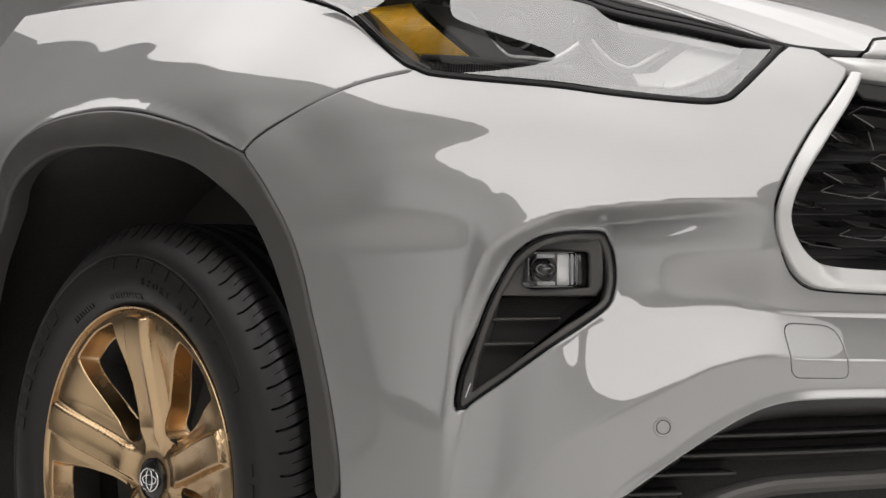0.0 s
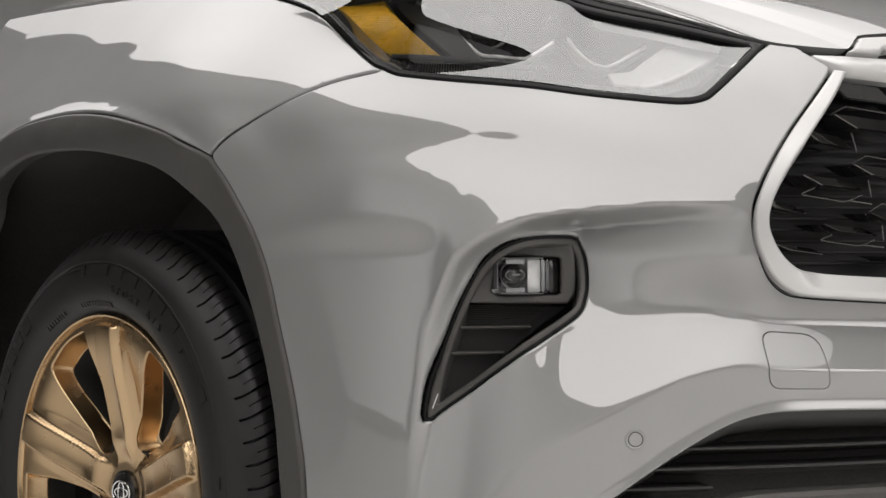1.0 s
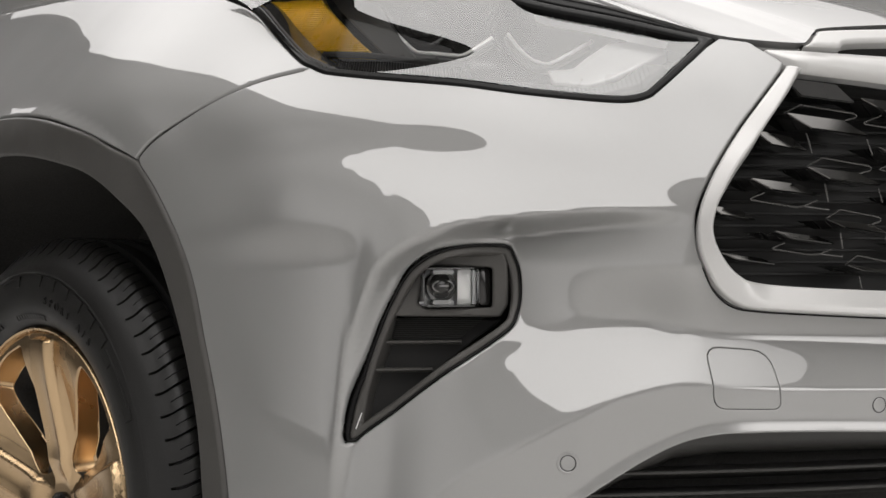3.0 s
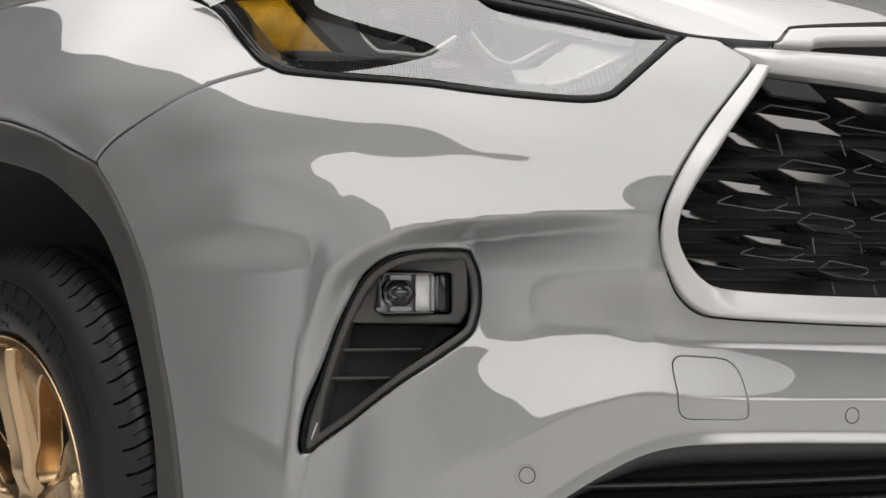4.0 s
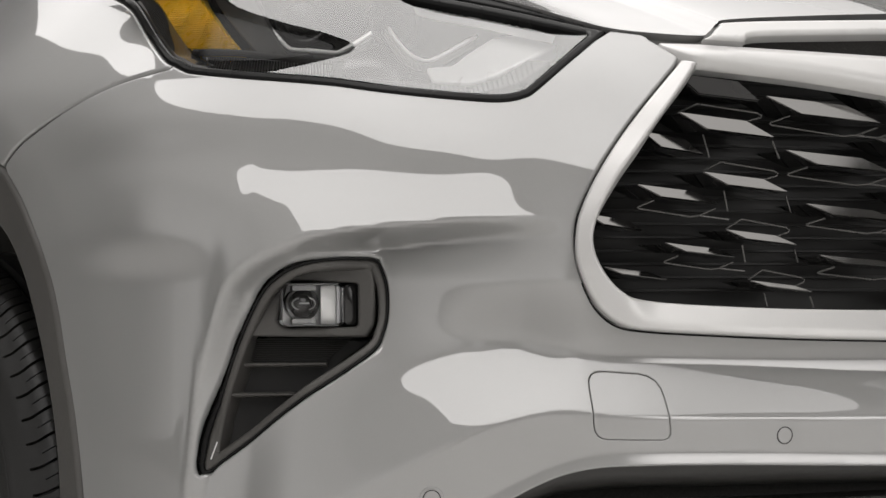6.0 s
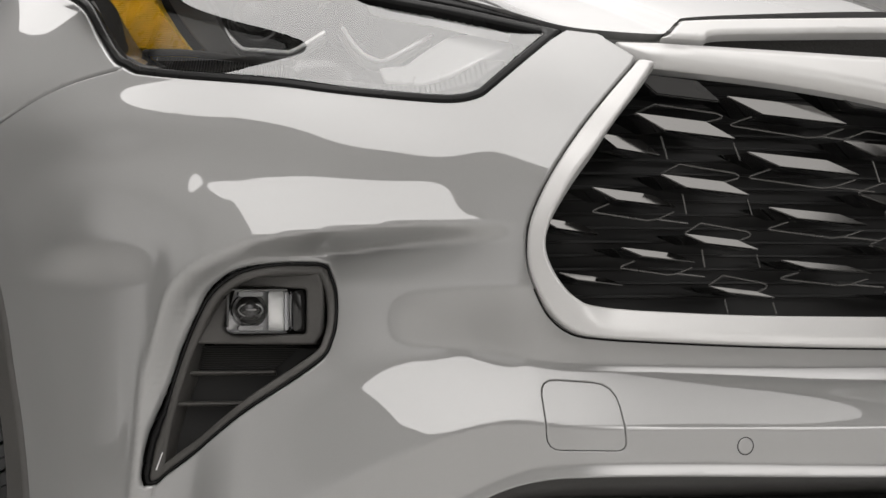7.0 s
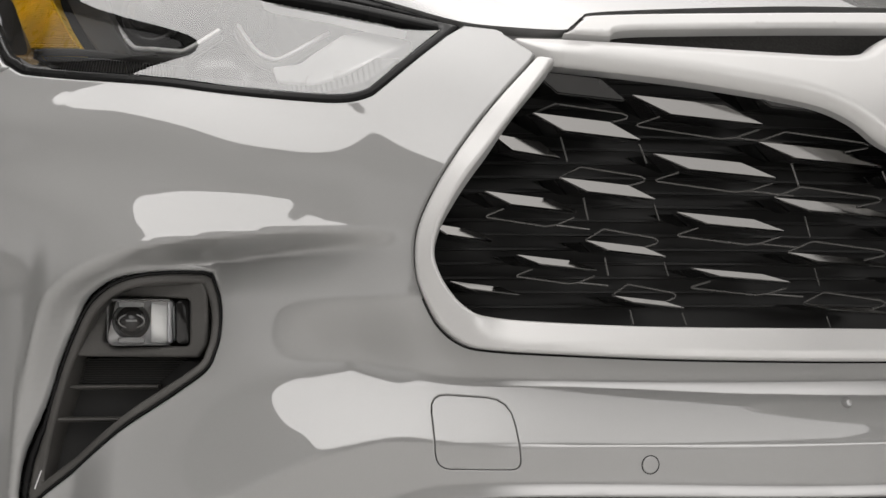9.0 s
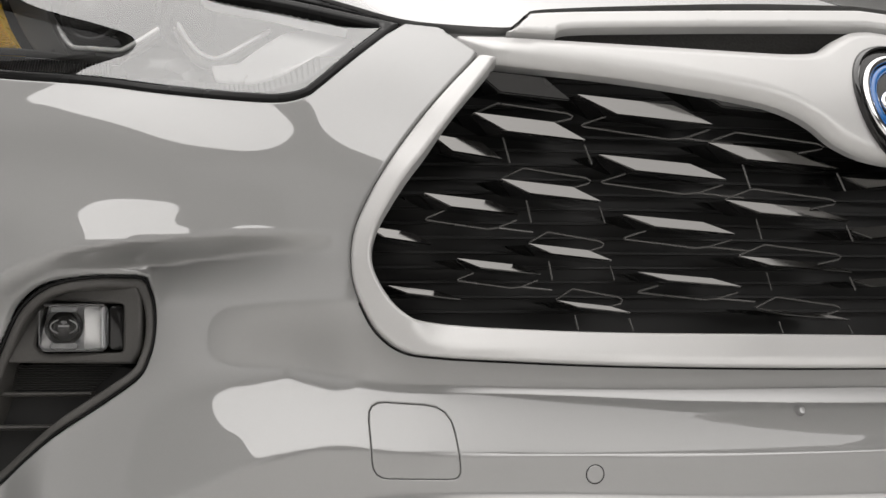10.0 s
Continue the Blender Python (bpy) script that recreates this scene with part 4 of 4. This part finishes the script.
# bright daytime strips in dark housings
for pts, r in (([(1.10, 1.006), (1.06, .987), (.995, .953), (.952, .930), (.936, .9258), (.916, .9243), (.880, .9208), (.866, .9228), (.829, .9415)], .0026),
               ([(.850, .972), (.831, .963), (.77, .935), (.732, .917), (.714, .911), (.689, .910), (.628, .934)], .0022)):
    line = flow(pts, 5)
    rod("light_strip", [surf(np.array([u]), np.array([z]), -.06)[0] for u, z in line], r, WHITE, headlamp, "bright light strip", 8)
    rod("strip_housing", [surf(np.array([u + .006]), np.array([z - .0045]), -.068)[0] for u, z in line], .006, FLUTE, headlamp, "grey strip housing", 8)
skin("end_panel", [filleted([(.700, .900), (.690, .884), (.642, .8785), (.609, .886), (.573, .901), (.532, .920), (.560, .934), (.610, .930), (.645, .912), (.662, .901)], .006)], WHITE, headlamp, "white end panel", step=.01, roll=.003, depth=.02, out=-.045)
skin("brow", [filleted([(.76, .975), (.683, .962), (.631, .954), (.549, .934), (.509, .9265), (.518, .922), (.572, .933), (.63, .947), (.70, .960)], .002)], WHITE, headlamp, "white upper edge", step=.01, roll=.002, depth=.01, out=-.014)
for u, z in ((.965, .965), (.80, .952)):
    p, n = Vector(surf(np.array([u]), np.array([z]), -.075)[0]), Vector((-.35, -.93, 0)).normalized()
    m = Matrix.Translation(p) @ n.to_track_quat("Z", "Y").to_matrix().to_4x4()
    unit = lathe("projector", [(.001, .02), (.012, .018), (.020, .012), (.024, .004), (.026, .004), (.029, .006), (.030, 0), (.030, -.04)], GLOSS, m, headlamp, "round dark projector")
other_side(headlamp)


# ---- fog lamps ----
def facing(y0, k):
    """A plate in the fog lamp's pocket that faces ahead: x and z, with y growing by k towards the car's side."""
    n = np.array([-k, -1.0, 0]) / math.hypot(k, 1)

    def f(x, z):
        x, z = np.asarray(x, float), np.asarray(z, float)
        return np.stack([x, y0 + k * (-.70 - x), z], -1), np.tile(n, (len(x), 1))
    return f


FOG_IN = shrunk(FOG, .0035)
fog = mine(skin("fog_lamp", [shrunk(FOG, .001)], MESH, None, "fog lamp in a black louvred bezel", step=.012, roll=0, depth=0, out=-.10))
skin("seal", [shrunk(FOG, .0005), FOG_IN], SEAL, fog, "black edge", step=.005, roll=.002, depth=.05, out=-.002)
skin("bezel", [shrunk(FOG, .003), shrunk(FOG, .0115)], CLAD, fog, "black bezel", step=.005, roll=.0034, depth=.035, out=-.002)
PLATE = filleted([(-.7773, .6301), (-.7710, .6499), (-.7614, .6697), (-.7469, .6867), (-.7301, .6961), (-.7134, .6988), (-.6752, .6984), (-.6715, .6887), (-.6706, .6661), (-.6710, .6400), (-.678, .6282)], (.002, .01, .01, .01, .01, .01, .004, .006, .01, .006, .002))
HOLE = filleted([(-.7520, .6430), (-.7440, .6843), (-.6848, .6815), (-.6851, .6385), (-.7450, .6378)], .004)
skin("plate", [PLATE, HOLE], CLAD, fog, "dark grey plate round the lamp", place=facing(.240, .65), step=.006, roll=.003, depth=.03)
skin("lower_plate", [filleted([(-.7800, .6271), (-.6590, .6263), (-.664, .620), (-.6809, .6062), (-.7294, .5600), (-.799, .490), (-.806, .4962)], .003)], MESH, fog, "black ribbed panel", place=facing(.279, .65), step=.012, roll=.002, depth=.01)


def fog_lens():
    """Clear block with a bright case, a dark projector and facets behind it."""
    a, b = Vector((-.7529, .2589, .6400)), Vector((-.6944, .2413, .6400))
    x = (b - a).normalized()
    y = Vector((0, 0, 1))
    n = x.cross(y).normalized()
    c = (a + b) / 2 + Vector((0, 0, .0205))
    m = Matrix(((x.x, y.x, n.x, c.x), (x.y, y.y, n.y, c.y), (x.z, y.z, n.z, c.z), (0, 0, 0, 1)))

    def put(name, bm, mat, parent, label):
        bmesh.ops.transform(bm, matrix=m, verts=bm.verts)
        return part(name, bm, mat, parent, label)
    def plate(size, r, depth, at, turn=None):
        """A plate with rounded corners and a soft front edge."""
        bm = bmesh.new()
        w, h = size
        loop = filleted([(-w / 2, -h / 2), (w / 2, -h / 2), (w / 2, h / 2), (-w / 2, h / 2)], r, 6)
        rows = []
        for k, z in ((1.0, -depth), (1.0, -.0012), (.985, -.0003), (.96, 0)):
            rows.append([bm.verts.new((turn or Matrix()) @ Vector((p[0] * k, p[1] * k, z)) + Vector(at)) for p in loop])
        n = len(loop)
        for p, q in zip(rows, rows[1:]):
            for e in range(n):
                bm.faces.new((p[e], p[(e + 1) % n], q[(e + 1) % n], q[e]))
        bm.faces.new(rows[-1])
        return bm
    ob = put("lens", plate((.0605, .0410), .0060, .006, (0, 0, .004)), LENS, fog, "clear fog lamp lens")
    ob.visible_shadow = False
    put("case", plate((.0600, .0405), .0055, .004, (0, 0, -.026)), SILVER, ob, "bright reflector back")
    bm = bmesh.new()
    for sx, sy, lx, ly in ((0, .0203, .0520, .0012), (0, -.0203, .0520, .0012), (.0297, 0, .0012, .030), (-.0297, 0, .0012, .030)):
        box(bm, (lx, ly, .026), (sx, sy, -.016))
    put("case_wall", bm, FLUTE, ob, "grey case wall")
    at = m @ Matrix.Translation((-.0085, .001, -.004))
    lathe("projector", [(.0005, .004), (.005, .0032), (.009, .0008), (.0118, -.003), (.0138, -.007), (.0165, -.0065), (.0172, -.010), (.0172, -.024)], GLOSS, at, ob, "round dark projector")
    rod("lens_band", [at @ Vector((.0115 * math.cos(k / 24 * 2 * math.pi), .0062 * math.sin(k / 24 * 2 * math.pi), .0012)) for k in range(25)], .0007, STEEL, ob, "grey oval rim", 5)
    put("eye", plate((.010, .0016), .0007, .001, (-.0085, .0014, .0012)), STEEL, ob, "thin grey bar")
    for sy in (.0162, -.0162):
        put("bar", plate((.024, .0048), .0023, .010, (-.0085, sy, -.002)), STEEL, ob, "grey rounded bar")
    put("facet", plate((.0150, .0385), .003, .002, (.0165, 0, -.010), Matrix.Rotation(radians(-14), 4, "Y")), WHITE, ob, "white facet")
    put("facet", plate((.0040, .0370), .0015, .002, (.0262, 0, -.004), Matrix.Rotation(radians(30), 4, "Y")), SILVER, ob, "bright narrow facet")
    put("blind", plate((.0120, .0400), .0045, .012, (.0375, 0, -.004)), GLOSS, ob, "gloss black blind")
    return ob


fog_lens()
for z, x0, x1 in ((.6022, -.7810, -.7029), (.5726, -.7900, -.7301)):
    x = np.linspace(x0, x1, 10)
    rows = [(np.array((a, .262 + .60 * (-.70 - a), z)), np.array((-.51, -.86, 0)), np.array((0, 0, 1.0))) for a in x]
    strip("louvre", rows, 0, [(-.004, -.030), (-.0028, -.004), (-.0018, .0010), (-.0006, .0022), (.0010, .0022), (.0016, 0), (.002, -.03)], CLAD, fog)
for k in range(11):
    z = .606 + .0021 * k
    x = np.linspace(-.779, -.699 + .0021 * k, 8)
    rod("fine_line", [(a, .272 + .65 * (-.70 - a), z) for a in x], .0006, BLACK, fog, sides=4)
rod("edge_line", [(a, .262 + .60 * (-.70 - a), z) for a, z in ((-.7956, .5263), (-.799, .516), (-.8011, .5092))], .0008, SILVER, fog, "thin bright edge", 5)
other_side(fog)


# ---- front wheel ----
HUB = (-.925, .945, .372)
RIM_R, TYRE_R = .244, .358
SPOKES = [radians(a) for a in (87, 159, 231, 303, 15)]


def wheel_depth(r, a):
    """How far the wheel's face lies in from the rim's edge: a dished plate with a raised, hollowed rib on each spoke."""
    turn = (a[..., None] - np.array(SPOKES) + np.pi) % (2 * np.pi) - np.pi
    near = np.min(np.abs(turn), -1) * r
    plate = .036 - .031 * ease((r - .045) / .18)
    half = .0225 + .012 * (r - .05)
    rib = ease((half + .003 - near) / .008) * ease((.2325 - r) / .006) * ease((r - .040) / .035)
    hollow = .0045 * np.clip(1 - (near / half)**2, 0, 1) * ease((.23 - r) / .09) * ease((r - .05) / .05)
    flank = .007 * ease((near - half) / .020) * ease((.222 - r) / .07)
    return plate - .0115 * rib + hollow + flank


def wheel_place(y, z):
    r, a = np.hypot(y, z), np.arctan2(z, y)

    def at(y, z):
        r, a = np.hypot(y, z), np.arctan2(z, y)
        return np.stack([HUB[0] + wheel_depth(r, a), HUB[1] - y, HUB[2] + z], -1)
    e = 6e-4
    n = np.cross(at(y, z + e) - at(y, z - e), at(y + e, z) - at(y - e, z))
    n /= np.linalg.norm(n, axis=-1, keepdims=True)
    n[n[:, 0] > 0] *= -1
    return at(y, z), n


def polar(r, a):
    return (r * math.cos(a), r * math.sin(a))


face = np.array([polar(.2385, 2 * math.pi * i / 96) for i in range(96)])
windows = []
for k in range(5):
    c = radians(46 + 72 * k)
    pts = [polar(r, c + radians(d)) for r, d in ((.226, -13.5), (.2305, 0), (.226, 14), (.170, 17.5), (.115, 20), (.076, 21), (.066, 8), (.100, -7.5), (.160, -13))]
    windows.append(filleted(pts, (.008, .03, .008, .03, .03, .010, .010, .03, .03), 6))
wheel = mine(skin("wheel", [face, *windows], BRONZE, None, "bronze five-spoke alloy wheel with black tyre", place=wheel_place, step=.0030, roll=(.004, *[.0026] * 5), depth=0))
for loop in windows:
    a = fine(loop, .006)
    mid = a.mean(0)
    p, n = wheel_place(a[:, 0], a[:, 1])
    rows = [p - n * .0024]
    for shrink, deep in ((.985, .008), (.91, .026), (.885, .029), (.86, .0295)):
        q = mid + (a - mid) * shrink
        rows.append(np.stack([HUB[0] + wheel_depth(np.hypot(*a.T), np.arctan2(a[:, 1], a[:, 0])) + deep, HUB[1] - q[:, 0], HUB[2] + q[:, 1]], -1))
    n = len(a)
    faces = [(r * n + e, r * n + (e + 1) % n, (r + 1) * n + (e + 1) % n, (r + 1) * n + e) for r in range(len(rows) - 1) for e in range(n)]
    wall = mesh_part("window_wall", np.vstack(rows), faces, BRONZE, wheel, "sloping bronze wall of a window", sharp=40)
    # deep end of the bronze wall, its shade put into a black colour
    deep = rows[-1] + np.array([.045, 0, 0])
    mesh_part("deep_wall", np.vstack([rows[-1], deep]), [(e, (e + 1) % n, n + (e + 1) % n, n + e) for e in range(n)], DARK, wall, "deep wall in black for the shade in the window")
verts, faces = spun([(.234, -.012), (.2385, -.006), (.240, -.001), (.2425, .0), (.2445, -.003), (.245, -.012), (.240, -.016)], HUB)
mesh_part("rim_edge", verts, faces, BRONZE, wheel, "bronze rim edge", sharp=50)
# barrel, disc and plate all black: shade behind the spokes put into their colour
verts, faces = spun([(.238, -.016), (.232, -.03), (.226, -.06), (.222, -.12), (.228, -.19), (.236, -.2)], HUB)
mesh_part("rim_barrel", verts, faces, DARK, wheel, "rim barrel in black for the shade behind the spokes", sharp=50)
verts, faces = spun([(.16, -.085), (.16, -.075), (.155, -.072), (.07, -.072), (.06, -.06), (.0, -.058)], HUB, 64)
mesh_part("brake_disc", verts, faces, DARK, wheel, "brake disc in black for the shade behind the spokes")
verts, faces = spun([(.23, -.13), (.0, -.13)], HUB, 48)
mesh_part("back_plate", verts, faces, DARK, wheel, "black plate added for the shade behind the disc")
hub_m = Matrix.Translation((HUB[0] + .033, HUB[1], HUB[2])) @ Matrix.Rotation(radians(-90), 4, "Y")
cap = lathe("centre_cap", [(.0005, .004), (.018, .003), (.026, .0005), (.0275, .002), (.030, .001), (.031, -.02)], GLOSS, hub_m, wheel, "black centre cap with chrome shapes", 48)
for rx, ry, w in ((.0225, .016, .0013), (.0075, .0145, .0012), (.017, .0065, .0012)):
    rod("oval", [hub_m @ Vector((ry * math.sin(2 * math.pi * i / 40), rx * math.cos(2 * math.pi * i / 40), .0042)) for i in range(41)], w, CHROME, cap, "chrome oval", 6)
for k in range(5):
    a = radians(46 + 72 * k)
    y, z = polar(.057, a)
    m = Matrix.Translation((HUB[0] + .050, HUB[1] - y, HUB[2] + z)) @ Matrix.Rotation(radians(-90), 4, "Y")
    lathe("nut_well", [(.0005, -.012), (.014, -.012), (.0155, .004), (.017, .012), (.0165, -.03)], DARK, m, wheel, "dark bolt well", 20)
    lathe("nut", [(.0005, .004), (.008, .003), (.010, -.002), (.0105, -.015)], STEEL, m, wheel, "steel wheel nut", 6)


# tyre: sidewall, shoulder and tread in one skin turned about the axle
def tyre():
    prof = [(.236, -.012), (.2455, -.006), (.252, .002), (.262, .0075), (.275, .0105), (.290, .011), (.303, .0095), (.3125, .0065), (.3135, .0078), (.3185, .0062), (.324, .003), (.331, -.003), (.338, -.010), (.344, -.018)]
    prof += [(.344 + (TYRE_R - .344) * math.sin(s * math.pi / 2), -.018 - .022 * s) for s in (.2, .4, .6, .8, 1)]
    prof += [(TYRE_R + .0005, -.040 - .140 * s) for s in np.linspace(.05, 1, 28)]
    prof += [(.350, -.196), (.335, -.206), (.30, -.212), (.26, -.205), (.236, -.195)]
    prof = np.array(prof)
    cuts = np.array([0, .05, .058, .12, .24, .36, .44, .448, .482, .49, .6, .72, .84, .92, .944, .952])
    pitches = 74
    ang = ((np.arange(pitches)[:, None] + cuts) * 2 * np.pi / pitches).ravel()
    n, k = len(ang), len(prof)
    r = np.repeat(prof[None, :, 0], n, 0)
    x = np.repeat(prof[None, :, 1], n, 0)
    a = np.repeat(ang[:, None], k, 1)
    part_of = np.tile(cuts, pitches)[:, None]
    tread = (r > .335) & (x < -.008) & (x > -.198)
    # grooves round the tyre, slots between the blocks and fine sipes in them
    ring_cut = np.zeros_like(r)
    for c in (-.066, -.098, -.130, -.160):
        ring_cut += np.exp(-((x - c) / .0045)**4)
    slot = ((part_of > .94) | (part_of < .045)) & (x < -.010) & (x > -.062)
    sipe = ((part_of > .445) & (part_of < .484)) & (x < -.026) & (x > -.056)
    r = r - .0085 * np.clip(ring_cut + slot + .6 * sipe, 0, 1) * tread
    a = a + 1.1 * np.clip(-.02 - x, 0, .05)
    # faint radial flutes of the sidewall
    verts = np.stack([HUB[0] - x, HUB[1] - r * np.cos(a), HUB[2] + r * np.sin(a)], -1).reshape(-1, 3)
    i, j = np.meshgrid(np.arange(n), np.arange(k - 1), indexing="ij")
    f = np.stack([i * k + j, ((i + 1) % n) * k + j, ((i + 1) % n) * k + j + 1, i * k + j + 1], -1).reshape(-1, 4)
    return mesh_part("tyre", verts, f, RUBBER, wheel, "black all-season tyre", sharp=28)


tyre()


def side_x(r):
    return float(np.interp(r, [.2455, .252, .262, .275, .290, .303, .3125, .324, .331], [-.006, .002, .0075, .0105, .011, .0095, .0075, .003, -.003]))


def side_bar(a0, a1, r0, r1, h=.0019):
    """A raised bar on the sidewall between two angles (degrees, from the nose over the top) and two radii."""
    n = max(2, int(abs(a1 - a0) / 1.5) + 1)
    verts = []
    for i in range(n + 1):
        a = radians(a0 + (a1 - a0) * i / n)
        for r, o in ((r0, -.001), (r0, h), (r1, h), (r1, -.001)):
            verts.append((HUB[0] - side_x(r) - o, HUB[1] - r * math.cos(a), HUB[2] + r * math.sin(a)))
    faces = [(i * 4 + j, i * 4 + j + 1, i * 4 + j + 5, i * 4 + j + 4) for i in range(n) for j in range(3)] + [(0, 1, 2, 3), (n * 4 + 3, n * 4 + 2, n * 4 + 1, n * 4)]
    ob = mesh_part("raised_mark", verts, faces, RUBBER, wheel, "", sharp=20)
    return ob


for a0, a1, r0, r1 in [(88 - 7.2 * i, 83.5 - 7.2 * i, .297, .3115) for i in range(6)] + \
        [(44, 30, .300, .3035), (46, 42, .291, .3035), (30, 26.5, .294, .307), (104, 95, .307, .3105), (97, 95, .297, .3105)] + \
        [(122 - 1.6 * i, 121 - 1.6 * i, .256, .262) for i in range(8)] + [(100 - 1.6 * i, 99 - 1.6 * i, .255, .261) for i in range(12)] + \
        [(168 - 6.0 * i, 164.5 - 6.0 * i, .285, .305) for i in range(7)] + [(8 - 5 * i, 5 - 5 * i, .292, .306) for i in range(4)]:
    side_bar(a0, a1, r0, r1)


def lettering(text, a0, step, r, size):
    """Raised characters round the sidewall, read from outside, starting at angle a0 (degrees)."""
    verts, faces = [], []
    for i, ch in enumerate(text):
        if ch == " ":
            continue
        c = bpy.data.curves.new("letter", "FONT")
        c.body, c.size, c.extrude, c.align_x = ch, size, .0012, "CENTER"
        ob = bpy.data.objects.new("letter", c)
        scene.collection.objects.link(ob)
        me = bpy.data.meshes.new_from_object(ob.evaluated_get(bpy.context.evaluated_depsgraph_get()))
        a = radians(a0 - step * i)
        t, up = Vector((0, -math.sin(a), -math.cos(a))), Vector((0, -math.cos(a), math.sin(a)))
        at = Vector((HUB[0] - side_x(r), HUB[1] - r * math.cos(a), HUB[2] + r * math.sin(a)))
        base = len(verts)
        verts += [tuple(at + t * v.co.x + up * v.co.y + Vector((-1, 0, 0)) * (v.co.z + .0006)) for v in me.vertices]
        faces += [tuple(base + k for k in f.vertices) for f in me.polygons]
        bpy.data.objects.remove(ob)
        bpy.data.curves.remove(c)
        bpy.data.meshes.remove(me)
    return mesh_part("lettering", verts, faces, RUBBER, wheel, "raised lettering", sharp=20)


lettering("SPORT A/S", 80, 3.3, .277, .0150)
verts, faces = spun([(.3135, .0072), (.3150, .0085), (.3165, .0072)], HUB, 160)
mesh_part("rib_ring", verts, faces, RUBBER, wheel, "thin raised ring")
wheel.matrix_basis = Matrix.Translation(HUB) @ pose(0, 0, 0, 0, 0, 5) @ Matrix.Translation((-HUB[0], -HUB[1], -HUB[2]))
other_side(wheel)

# wheel house: a black liner that closes the arch, and the dark body behind
liner = bmesh.new()
rows = []
for i in range(25):
    a = math.pi * i / 24
    reach = .455 if i < 12 else .66
    rows.append((HUB[1] - reach * math.cos(a), HUB[2] - .05 + .545 * math.sin(a)**.45 if 0 < i < 24 else .16))
vs = [[liner.verts.new((x or float(np.interp(y, [.48, .95, 1.3, 1.6], [-.845, -.893, -.918, -.922])), y, z)) for y, z in rows] for x in (None, -.55)]
for i in range(24):
    liner.faces.new((vs[0][i], vs[0][i + 1], vs[1][i + 1], vs[1][i]))
liner.faces.new(vs[1])
house = mine(part("wheel_house", liner, DARK, None, "black wheel house liner"))
mod = house.modifiers.new("thick", "SOLIDIFY")
mod.thickness = .006
other_side(house)
core = bmesh.new()
box(core, (1.0, 1.2, .62), (0, .95, .62), .03)
mine(part("engine_bay", core, DARK, None, "black engine bay"))
